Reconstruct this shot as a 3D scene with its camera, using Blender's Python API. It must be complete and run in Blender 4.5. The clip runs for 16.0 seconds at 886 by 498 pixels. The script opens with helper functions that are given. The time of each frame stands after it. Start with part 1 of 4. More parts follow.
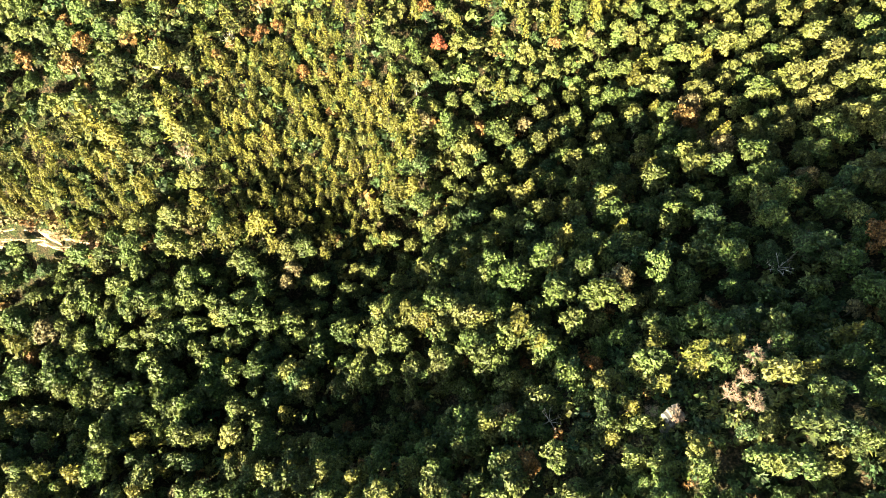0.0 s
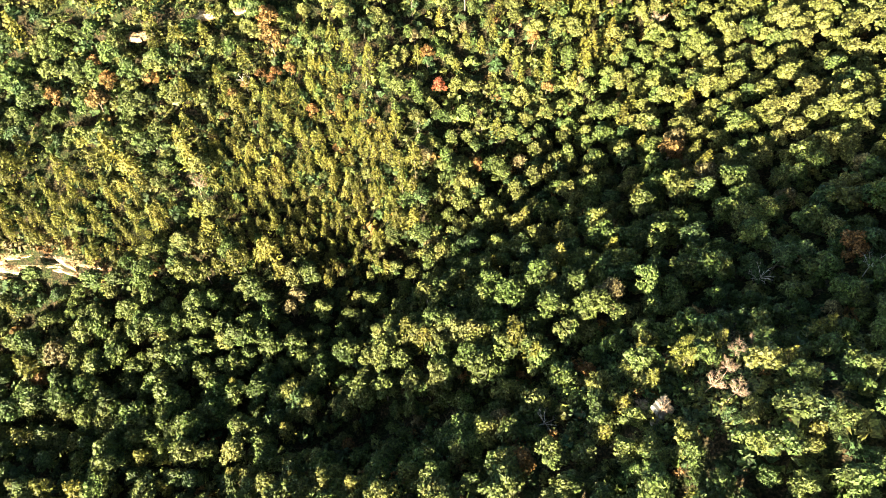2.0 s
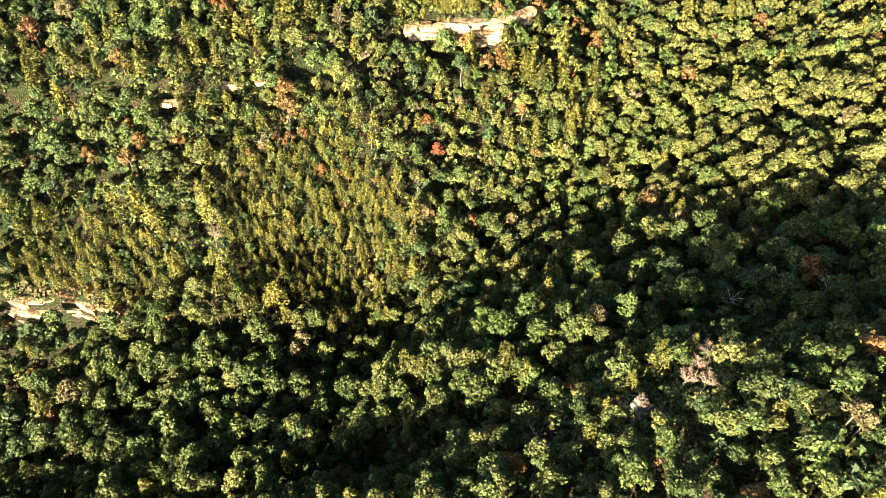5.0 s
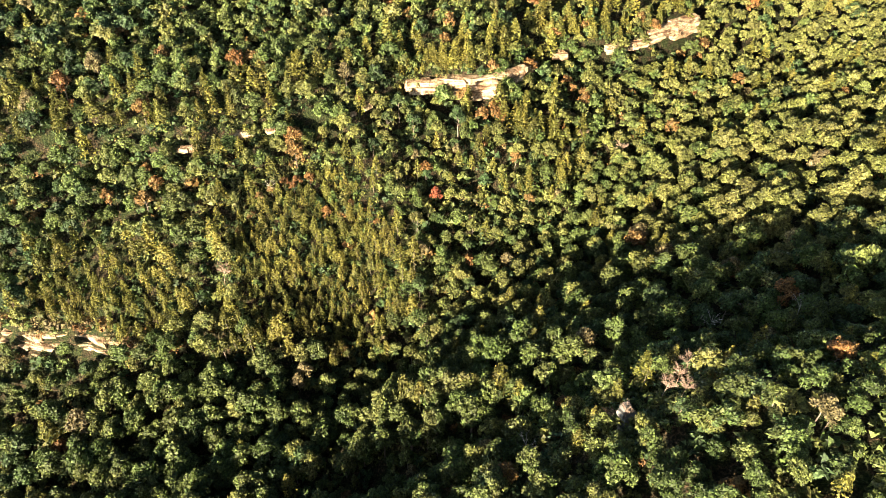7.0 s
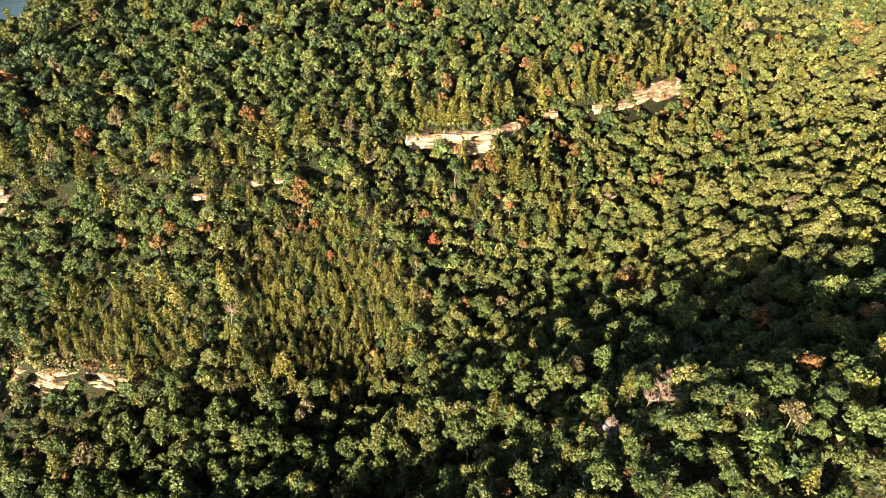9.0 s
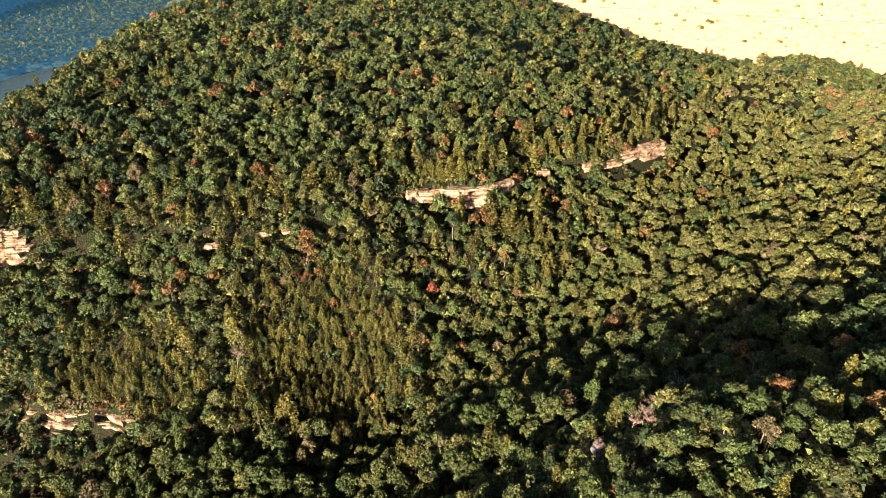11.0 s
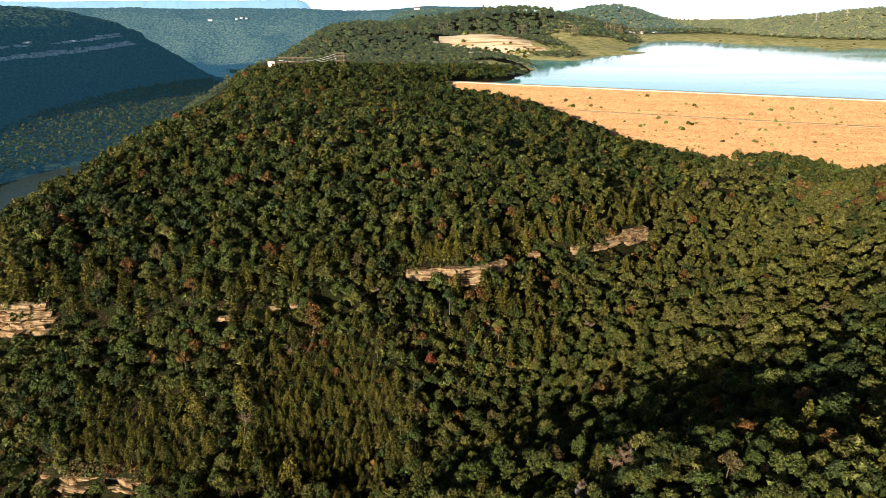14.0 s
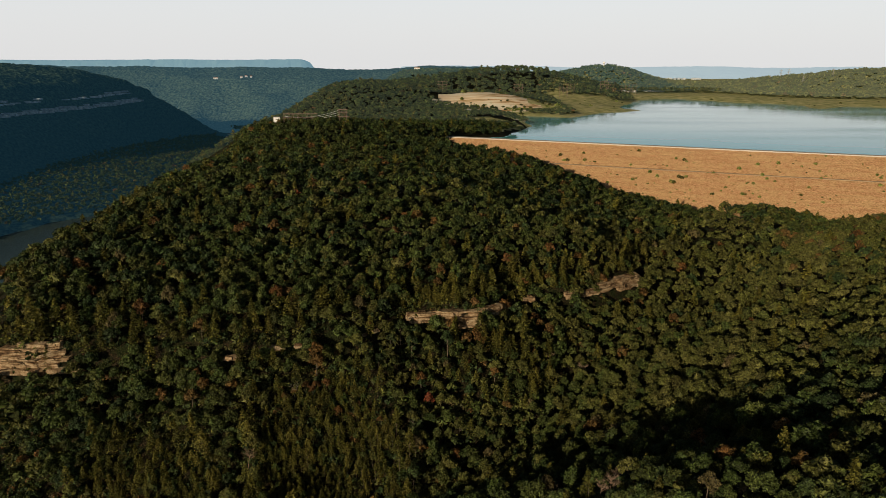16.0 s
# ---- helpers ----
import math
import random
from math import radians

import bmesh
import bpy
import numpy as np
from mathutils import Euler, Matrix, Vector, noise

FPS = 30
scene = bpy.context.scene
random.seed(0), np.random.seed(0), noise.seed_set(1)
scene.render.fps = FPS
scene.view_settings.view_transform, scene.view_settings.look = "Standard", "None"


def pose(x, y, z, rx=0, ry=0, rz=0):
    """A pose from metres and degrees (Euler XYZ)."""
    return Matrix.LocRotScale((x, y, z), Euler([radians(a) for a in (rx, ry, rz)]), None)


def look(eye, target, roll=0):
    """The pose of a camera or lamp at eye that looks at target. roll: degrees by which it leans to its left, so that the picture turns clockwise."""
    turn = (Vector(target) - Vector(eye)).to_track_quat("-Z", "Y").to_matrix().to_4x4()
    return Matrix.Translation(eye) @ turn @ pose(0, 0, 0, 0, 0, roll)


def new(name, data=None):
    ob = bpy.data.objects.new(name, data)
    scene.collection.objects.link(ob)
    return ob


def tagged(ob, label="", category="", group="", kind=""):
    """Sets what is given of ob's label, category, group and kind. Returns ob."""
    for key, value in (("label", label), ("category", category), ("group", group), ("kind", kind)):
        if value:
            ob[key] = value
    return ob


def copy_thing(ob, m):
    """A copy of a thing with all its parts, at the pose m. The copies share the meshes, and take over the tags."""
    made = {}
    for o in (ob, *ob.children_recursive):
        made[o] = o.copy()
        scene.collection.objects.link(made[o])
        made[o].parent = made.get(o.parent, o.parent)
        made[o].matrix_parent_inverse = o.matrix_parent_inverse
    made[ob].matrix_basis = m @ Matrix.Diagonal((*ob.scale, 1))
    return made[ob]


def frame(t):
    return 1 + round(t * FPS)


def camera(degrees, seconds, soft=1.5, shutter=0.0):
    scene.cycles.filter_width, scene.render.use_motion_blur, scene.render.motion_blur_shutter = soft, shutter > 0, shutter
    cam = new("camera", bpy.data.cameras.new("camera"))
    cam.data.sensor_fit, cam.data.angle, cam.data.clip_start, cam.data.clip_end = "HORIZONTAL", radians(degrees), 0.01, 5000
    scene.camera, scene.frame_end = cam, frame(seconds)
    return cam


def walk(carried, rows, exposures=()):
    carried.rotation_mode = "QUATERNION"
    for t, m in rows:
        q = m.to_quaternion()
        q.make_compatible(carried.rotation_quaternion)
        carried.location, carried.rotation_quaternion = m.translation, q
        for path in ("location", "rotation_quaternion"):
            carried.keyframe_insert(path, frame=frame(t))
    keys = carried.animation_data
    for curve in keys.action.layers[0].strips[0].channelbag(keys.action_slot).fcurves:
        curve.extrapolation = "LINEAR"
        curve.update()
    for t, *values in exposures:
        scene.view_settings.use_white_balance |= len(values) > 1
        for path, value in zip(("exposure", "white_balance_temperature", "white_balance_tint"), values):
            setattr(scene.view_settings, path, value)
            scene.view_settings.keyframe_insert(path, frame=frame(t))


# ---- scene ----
cam = camera(66.9, 16.0, 0.7)
PATH = [
    (0.0, pose(1.07, -0.78, 200.57, 27.364, 0, 0.027) @ pose(0, 0, 0, 0, 0, -0.42)),
    (1.0, pose(1.19, -10.32, 200.44, 30.617, 0, 0.044) @ pose(0, 0, 0, 0, 0, -0.31)),
    (2.0, pose(1.44, -19.81, 200.24, 33.830, 0, 0.067) @ pose(0, 0, 0, 0, 0, -0.22)),
    (3.0, pose(1.81, -29.25, 200.00, 36.998, 0, 0.095) @ pose(0, 0, 0, 0, 0, -0.17)),
    (4.0, pose(2.26, -38.64, 199.72, 40.123, 0, 0.125) @ pose(0, 0, 0, 0, 0, -0.14)),
    (5.0, pose(2.79, -47.98, 199.42, 43.210, 0, 0.157) @ pose(0, 0, 0, 0, 0, -0.12)),
    (6.0, pose(3.36, -57.28, 199.10, 46.270, 0, 0.189) @ pose(0, 0, 0, 0, 0, -0.12)),
    (7.0, pose(3.98, -66.54, 198.77, 49.312, 0, 0.218) @ pose(0, 0, 0, 0, 0, -0.13)),
    (8.0, pose(4.61, -75.77, 198.45, 52.345, 0, 0.244) @ pose(0, 0, 0, 0, 0, -0.14)),
    (9.0, pose(5.24, -84.96, 198.15, 55.369, 0, 0.265) @ pose(0, 0, 0, 0, 0, -0.15)),
    (10.0, pose(5.84, -94.11, 197.88, 58.383, 0, 0.278) @ pose(0, 0, 0, 0, 0, -0.16)),
    (11.0, pose(6.40, -103.23, 197.64, 61.370, 0, 0.283) @ pose(0, 0, 0, 0, 0, -0.17)),
    (12.0, pose(6.90, -112.33, 197.46, 64.307, 0, 0.279) @ pose(0, 0, 0, 0, 0, -0.15)),
    (13.0, pose(7.33, -121.40, 197.33, 67.153, 0, 0.262) @ pose(0, 0, 0, 0, 0, -0.12)),
    (14.0, pose(7.65, -130.45, 197.28, 69.851, 0, 0.232) @ pose(0, 0, 0, 0, 0, -0.07)),
    (15.0, pose(7.86, -139.47, 197.31, 72.324, 0, 0.187) @ pose(0, 0, 0, 0, 0, 0.00)),
    (16.0, pose(7.93, -148.48, 197.44, 74.476, 0, 0.125) @ pose(0, 0, 0, 0, 0, 0.11)),
]
EXPOSURE = [(0.0, 3.83, 6240, 1), (4.0, 3.49, 6120, 7), (9.0, 2.78, 6000, 18), (11.0, 2.30, 5900, 25), (12.0, 1.83, 5900, 28), (13.0, 1.43, 6050, 21), (14.5, 0.54, 6330, 11), (16.0, -0.42, 6550, 11)]
walk(cam, PATH, EXPOSURE)

# ---- light ----
SUN_WAY = Vector((0.51, 0.86, 0.0)).normalized()  # the way the light travels over the ground
SUN_UP = 13.3
world = bpy.data.worlds.new("world")
scene.world = world
world.use_nodes = True
wn = world.node_tree.nodes
sky = wn.new("ShaderNodeTexSky")
sky.sky_type = "NISHITA"
sky.sun_disc = False
sky.sun_elevation = radians(SUN_UP)
sky.sun_rotation = math.atan2(-SUN_WAY.x, -SUN_WAY.y)
sky.air_density, sky.dust_density, sky.ozone_density = 1.0, 2.5, 1.0
wl = world.node_tree.links
wn["Background"].inputs["Strength"].default_value = 0.020
wl.new(sky.outputs[0], wn["Background"].inputs["Color"])
# morning haze: the sky whitens towards the horizon, all round, and is pale blue above
coord, axes = wn.new("ShaderNodeTexCoord"), wn.new("ShaderNodeSeparateXYZ")
wl.new(coord.outputs["Generated"], axes.inputs[0])
wl.new(axes.outputs["Z"], (tint := wn.new("ShaderNodeValToRGB")).inputs[0])
HAZE = [(0.0, (0.97, 0.98, 0.98)), (0.086, (0.94, 0.97, 0.99)), (0.105, (0.60, 0.77, 0.86)), (0.14, (0.30, 0.47, 0.57)), (0.19, (0.12, 0.22, 0.28)), (0.30, (0.02, 0.05, 0.08)), (0.50, (0.0, 0.0, 0.0))]
while len(tint.color_ramp.elements) < len(HAZE):
    tint.color_ramp.elements.new(0.5)
for stop, (at, colour) in zip(tint.color_ramp.elements, HAZE):
    stop.position, stop.color = at, (*colour, 1)
haze, both = wn.new("ShaderNodeBackground"), wn.new("ShaderNodeAddShader")
wl.new(tint.outputs[0], haze.inputs["Color"])
wl.new(wn["Background"].outputs[0], both.inputs[0])
wl.new(haze.outputs[0], both.inputs[1])
wl.new(both.outputs[0], wn["World Output"].inputs["Surface"])
sun_data = bpy.data.lights.new("sun", "SUN")
sun_data.energy, sun_data.angle, sun_data.color = 5.0, radians(0.6), (1.0, 0.83, 0.58)
sun = new("sun", sun_data)
down = -math.tan(radians(SUN_UP))
sun.matrix_world = look((0, 0, 600), (SUN_WAY.x, SUN_WAY.y, 600 + down))

# ---- materials ----
def material(name, rough=0.8, spec=0.3):
    m = bpy.data.materials.new(name)
    m.use_nodes = True
    b = m.node_tree.nodes["Principled BSDF"]
    b.inputs["Roughness"].default_value = rough
    b.inputs["Specular IOR Level"].default_value = spec
    return m, m.node_tree.nodes, m.node_tree.links, b


def ramp(nodes, stops):
    r = nodes.new("ShaderNodeValToRGB")
    while len(r.color_ramp.elements) < len(stops):
        r.color_ramp.elements.new(0.5)
    for e, (p, c) in zip(r.color_ramp.elements, stops):
        e.position, e.color = p, (*c, 1)
    return r


def noise_tex(nodes, links, scale, detail=4, where=None):
    n = nodes.new("ShaderNodeTexNoise")
    n.inputs["Scale"].default_value, n.inputs["Detail"].default_value = scale, detail
    if where is None:
        where = nodes.new("ShaderNodeNewGeometry").outputs["Position"]
    links.new(where, n.inputs["Vector"])
    return n


def leaf_material(name, stops, through_light=0.22):
    """Foliage: hue by tree (cells about as wide as a crown), tone by leaf clump."""
    m, n, l, b = material(name, 0.65, 0.25)
    geo = n.new("ShaderNodeNewGeometry")
    cell = n.new("ShaderNodeTexVoronoi")
    cell.voronoi_dimensions = "2D"
    cell.inputs["Scale"].default_value = 0.15
    l.new(geo.outputs["Position"], cell.inputs["Vector"])
    split = n.new("ShaderNodeSeparateColor")
    l.new(cell.outputs["Color"], split.inputs[0])
    wide = noise_tex(n, l, 0.02, 2)
    mix = n.new("ShaderNodeMath"); mix.operation = "MULTIPLY_ADD"
    l.new(split.outputs[0], mix.inputs[0]); mix.inputs[1].default_value = 0.65
    part_b = n.new("ShaderNodeMath"); part_b.operation = "MULTIPLY"
    l.new(wide.outputs[0], part_b.inputs[0]); part_b.inputs[1].default_value = 0.35
    l.new(part_b.outputs[0], mix.inputs[2])
    r = ramp(n, stops)
    l.new(mix.outputs[0], r.inputs[0])
    tone = n.new("ShaderNodeMapRange")
    l.new(geo.outputs["Random Per Island"], tone.inputs["Value"])
    tone.inputs["To Min"].default_value, tone.inputs["To Max"].default_value = 0.55, 1.70
    grain = noise_tex(n, l, 2.1, 3)
    speck = n.new("ShaderNodeMapRange")
    l.new(grain.outputs[0], speck.inputs["Value"])
    speck.inputs["From Min"].default_value, speck.inputs["From Max"].default_value = 0.33, 0.67
    speck.inputs["To Min"].default_value, speck.inputs["To Max"].default_value = 0.30, 1.80
    tree = n.new("ShaderNodeMapRange")
    l.new(split.outputs[1], tree.inputs["Value"])
    tree.inputs["To Min"].default_value, tree.inputs["To Max"].default_value = 0.72, 1.34
    first = n.new("ShaderNodeMath"); first.operation = "MULTIPLY"
    l.new(tone.outputs[0], first.inputs[0]); l.new(tree.outputs[0], first.inputs[1])
    toned = n.new("ShaderNodeMath"); toned.operation = "MULTIPLY"
    l.new(first.outputs[0], toned.inputs[0]); l.new(speck.outputs[0], toned.inputs[1])
    bump = n.new("ShaderNodeBump"); bump.inputs["Strength"].default_value, bump.inputs["Distance"].default_value = 0.6, 0.25
    l.new(grain.outputs[0], bump.inputs["Height"]); l.new(bump.outputs[0], b.inputs["Normal"])
    mul = n.new("ShaderNodeMix"); mul.data_type = "RGBA"; mul.blend_type = "MULTIPLY"
    mul.inputs[0].default_value = 1
    l.new(r.outputs[0], mul.inputs[6]); l.new(toned.outputs[0], mul.inputs[7])
    l.new(mul.outputs[2], b.inputs["Base Color"])
    tr = n.new("ShaderNodeBsdfTranslucent")
    l.new(mul.outputs[2], tr.inputs["Color"])
    both = n.new("ShaderNodeMixShader"); both.inputs[0].default_value = through_light
    l.new(b.outputs[0], both.inputs[1]); l.new(tr.outputs[0], both.inputs[2])
    l.new(both.outputs[0], n["Material Output"].inputs["Surface"])
    return m


LEAF = leaf_material("green_leaves", [(0.0, (0.029, 0.047, 0.011)), (0.35, (0.041, 0.059, 0.013)), (0.7, (0.057, 0.068, 0.016)), (1.0, (0.072, 0.073, 0.020))])
LEAF_DEEP = leaf_material("deep_green_leaves", [(0.0, (0.019, 0.036, 0.012)), (0.6, (0.029, 0.047, 0.014)), (1.0, (0.044, 0.055, 0.015))])
NEEDLE = leaf_material("pine_needles", [(0.0, (0.046, 0.050, 0.008)), (0.5, (0.073, 0.070, 0.011)), (1.0, (0.100, 0.086, 0.015))], 0.22)
LEAF_RUST = leaf_material("rust_leaves", [(0.0, (0.102, 0.044, 0.013)), (0.5, (0.114, 0.064, 0.019)), (1.0, (0.112, 0.078, 0.026))])
LEAF_RED = leaf_material("red_leaves", [(0.0, (0.120, 0.030, 0.013)), (1.0, (0.160, 0.050, 0.020))])
LEAF_PALE = leaf_material("pale_leaves", [(0.0, (0.080, 0.067, 0.026)), (1.0, (0.108, 0.085, 0.038))])
LEAF_OLIVE = leaf_material("olive_leaves", [(0.0, (0.054, 0.062, 0.013)), (0.5, (0.074, 0.078, 0.018)), (1.0, (0.092, 0.086, 0.025))])
LEAF_SHRUB = leaf_material("shrub_leaves", [(0.0, (0.120, 0.160, 0.036)), (1.0, (0.200, 0.220, 0.062))])


def bark_material(name, dark, light):
    m, n, l, b = material(name, 0.9, 0.15)
    t = noise_tex(n, l, 1.2, 5)
    r = ramp(n, [(0.3, dark), (0.7, light)])
    l.new(t.outputs[0], r.inputs[0]); l.new(r.outputs[0], b.inputs["Base Color"])
    return m


BARK = bark_material("bark", (0.07, 0.055, 0.04), (0.17, 0.14, 0.11))
DEADWOOD = bark_material("dead_wood", (0.20, 0.175, 0.15), (0.44, 0.40, 0.36))


def ground_material():
    """Leaf litter: dark humus, brown and tan leaves, patches of low green."""
    m, n, l, b = material("forest_floor", 0.95, 0.1)
    fine, mid, wide = noise_tex(n, l, 1.6, 6), noise_tex(n, l, 0.22, 4), noise_tex(n, l, 0.012, 3)
    r = ramp(n, [(0.34, (0.006, 0.007, 0.003)), (0.50, (0.020, 0.016, 0.008)), (0.62, (0.050, 0.034, 0.018)), (0.74, (0.110, 0.075, 0.042))])
    l.new(fine.outputs[0], r.inputs[0])
    g = ramp(n, [(0.36, (0.006, 0.010, 0.003)), (0.55, (0.020, 0.026, 0.008)), (0.72, (0.052, 0.056, 0.019))])
    l.new(fine.outputs[0], g.inputs[0])
    amount = ramp(n, [(0.42, (0.0, 0.0, 0.0)), (0.58, (1.0, 1.0, 1.0))])
    l.new(mid.outputs[0], amount.inputs[0])
    mx = n.new("ShaderNodeMix"); mx.data_type = "RGBA"
    l.new(amount.outputs[0], mx.inputs[0]); l.new(r.outputs[0], mx.inputs[6]); l.new(g.outputs[0], mx.inputs[7])
    l.new(mx.outputs[2], b.inputs["Base Color"])
    bump = n.new("ShaderNodeBump"); bump.inputs["Strength"].default_value, bump.inputs["Distance"].default_value = 1.0, 0.8
    l.new(fine.outputs[0], bump.inputs["Height"]); l.new(bump.outputs[0], b.inputs["Normal"])
    return m


GROUND = ground_material()


def rock_material():
    """Weathered sandstone: cream faces, thin rusty beds, dark water stains and cracks."""
    m, n, l, b = material("sandstone", 0.9, 0.2)
    geo = n.new("ShaderNodeNewGeometry")
    mp = n.new("ShaderNodeMapping"); mp.inputs["Scale"].default_value = (0.12, 0.12, 1.0)
    l.new(geo.outputs["Position"], mp.inputs["Vector"])
    bands = noise_tex(n, l, 1.3, 8, mp.outputs[0])
    blot, fine = noise_tex(n, l, 0.30, 5), noise_tex(n, l, 1.7, 5)
    r = ramp(n, [(0.30, (0.13, 0.072, 0.040)), (0.42, (0.29, 0.195, 0.108)), (0.52, (0.41, 0.310, 0.190)), (0.72, (0.54, 0.435, 0.295))])
    l.new(bands.outputs[0], r.inputs[0])
    r2 = ramp(n, [(0.36, (0.30, 0.24, 0.20)), (0.47, (0.80, 0.74, 0.68)), (0.62, (1.0, 1.0, 1.0))])
    l.new(blot.outputs[0], r2.inputs[0])
    r3 = ramp(n, [(0.34, (0.45, 0.40, 0.36)), (0.50, (1.0, 1.0, 1.0))])
    l.new(fine.outputs[0], r3.inputs[0])
    colour = r.outputs[0]
    for layer in (r2, r3):
        mx = n.new("ShaderNodeMix"); mx.data_type = "RGBA"; mx.blend_type = "MULTIPLY"; mx.inputs[0].default_value = 0.9
        l.new(colour, mx.inputs[6]); l.new(layer.outputs[0], mx.inputs[7])
        colour = mx.outputs[2]
    l.new(colour, b.inputs["Base Color"])
    bump = n.new("ShaderNodeBump"); bump.inputs["Strength"].default_value, bump.inputs["Distance"].default_value = 1.0, 0.7
    l.new(fine.outputs[0], bump.inputs["Height"]); l.new(bump.outputs[0], b.inputs["Normal"])
    return m


ROCK = rock_material()


def plain_material(name, dark, light, scale, rough=0.9, spec=0.2, detail=5):
    m, n, l, b = material(name, rough, spec)
    t = noise_tex(n, l, scale, detail)
    r = ramp(n, [(0.32, dark), (0.68, light)])
    l.new(t.outputs[0], r.inputs[0]); l.new(r.outputs[0], b.inputs["Base Color"])
    return m


def haze_material(name, low, high, haze_glow, scale):
    """Far surfaces: the haze before them is painted in as an even emission."""
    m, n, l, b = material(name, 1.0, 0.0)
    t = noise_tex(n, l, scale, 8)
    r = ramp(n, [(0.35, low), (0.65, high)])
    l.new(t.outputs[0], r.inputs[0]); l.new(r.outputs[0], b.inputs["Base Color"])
    b.inputs["Emission Color"].default_value = (*haze_glow, 1)
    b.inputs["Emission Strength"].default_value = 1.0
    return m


def dam_material():
    """Riprap grown over with dry grass: tan and rusty stones, straw-coloured streaks along the face."""
    m, n, l, b = material("dam_riprap", 0.95, 0.1)
    geo = n.new("ShaderNodeNewGeometry")
    turn = n.new("ShaderNodeMapping")
    turn.inputs["Rotation"].default_value = (0, 0, radians(20.5))
    l.new(geo.outputs["Position"], turn.inputs["Vector"])
    flat = n.new("ShaderNodeMapping")
    flat.inputs["Scale"].default_value = (0.02, 0.16, 0.3)
    l.new(turn.outputs[0], flat.inputs["Vector"])
    stone, streak, clump = noise_tex(n, l, 0.75, 6), noise_tex(n, l, 1.0, 5, flat.outputs[0]), noise_tex(n, l, 0.16, 6)
    r = ramp(n, [(0.28, (0.24, 0.108, 0.048)), (0.48, (0.58, 0.31, 0.150)), (0.72, (0.86, 0.56, 0.33))])
    g = ramp(n, [(0.28, (0.33, 0.175, 0.070)), (0.50, (0.66, 0.41, 0.20)), (0.72, (0.87, 0.60, 0.36))])
    l.new(stone.outputs[0], r.inputs[0]); l.new(stone.outputs[0], g.inputs[0])
    amount = n.new("ShaderNodeMath"); amount.operation = "ADD"
    l.new(streak.outputs[0], amount.inputs[0]); l.new(clump.outputs[0], amount.inputs[1])
    soft = ramp(n, [(0.44, (0.0, 0.0, 0.0)), (0.56, (1.0, 1.0, 1.0))])
    half = n.new("ShaderNodeMath"); half.operation = "MULTIPLY"; half.inputs[1].default_value = 0.5
    l.new(amount.outputs[0], half.inputs[0]); l.new(half.outputs[0], soft.inputs[0])
    mx = n.new("ShaderNodeMix"); mx.data_type = "RGBA"
    l.new(soft.outputs[0], mx.inputs[0]); l.new(r.outputs[0], mx.inputs[6]); l.new(g.outputs[0], mx.inputs[7])
    l.new(mx.outputs[2], b.inputs["Base Color"])
    bump = n.new("ShaderNodeBump"); bump.inputs["Strength"].default_value, bump.inputs["Distance"].default_value = 0.7, 0.6
    l.new(stone.outputs[0], bump.inputs["Height"]); l.new(bump.outputs[0], b.inputs["Normal"])
    return m


DAM_STONE = dam_material()
BERM = plain_material("tan_gravel", (0.34, 0.25, 0.16), (0.48, 0.37, 0.25), 0.2)
ROAD = plain_material("pale_gravel", (0.48, 0.43, 0.37), (0.64, 0.59, 0.52), 0.4)
def clay_material():
    """Terraces of bare clay: cream, ochre and dark beds."""
    m, n, l, b = material("bare_clay", 0.9, 0.2)
    mp = n.new("ShaderNodeMapping"); mp.inputs["Scale"].default_value = (0.012, 0.045, 0.30)
    l.new(n.new("ShaderNodeNewGeometry").outputs["Position"], mp.inputs["Vector"])
    beds = ramp(n, [(0.30, (0.13, 0.11, 0.045)), (0.40, (0.50, 0.31, 0.14)), (0.50, (0.82, 0.66, 0.46)), (0.66, (0.88, 0.80, 0.64))])
    l.new(noise_tex(n, l, 1.0, 9, mp.outputs[0]).outputs[0], beds.inputs[0])
    l.new(beds.outputs[0], b.inputs["Base Color"])
    return m


EARTH = clay_material()
GRASS = plain_material("dry_grass", (0.22, 0.25, 0.075), (0.60, 0.54, 0.27), 0.05, detail=8)
# white walls far off, the haze before them added as emission
HAZY_PAINT = haze_material("hazy_paint", (0.30, 0.30, 0.29), (0.40, 0.40, 0.38), (0.17, 0.20, 0.205), 0.02)
GREY_ROCK = plain_material("grey_rock", (0.045, 0.044, 0.041), (0.13, 0.127, 0.118), 0.9)
PAINT = plain_material("white_paint", (0.70, 0.70, 0.68), (0.82, 0.82, 0.80), 0.3, 0.6)
STEEL = plain_material("weathered_steel", (0.13, 0.090, 0.070), (0.24, 0.175, 0.135), 0.5, 0.7)
CONCRETE = plain_material("concrete", (0.30, 0.29, 0.27), (0.45, 0.43, 0.40), 0.2)
ROOF = plain_material("brown_roof", (0.16, 0.08, 0.055), (0.28, 0.15, 0.10), 0.3)


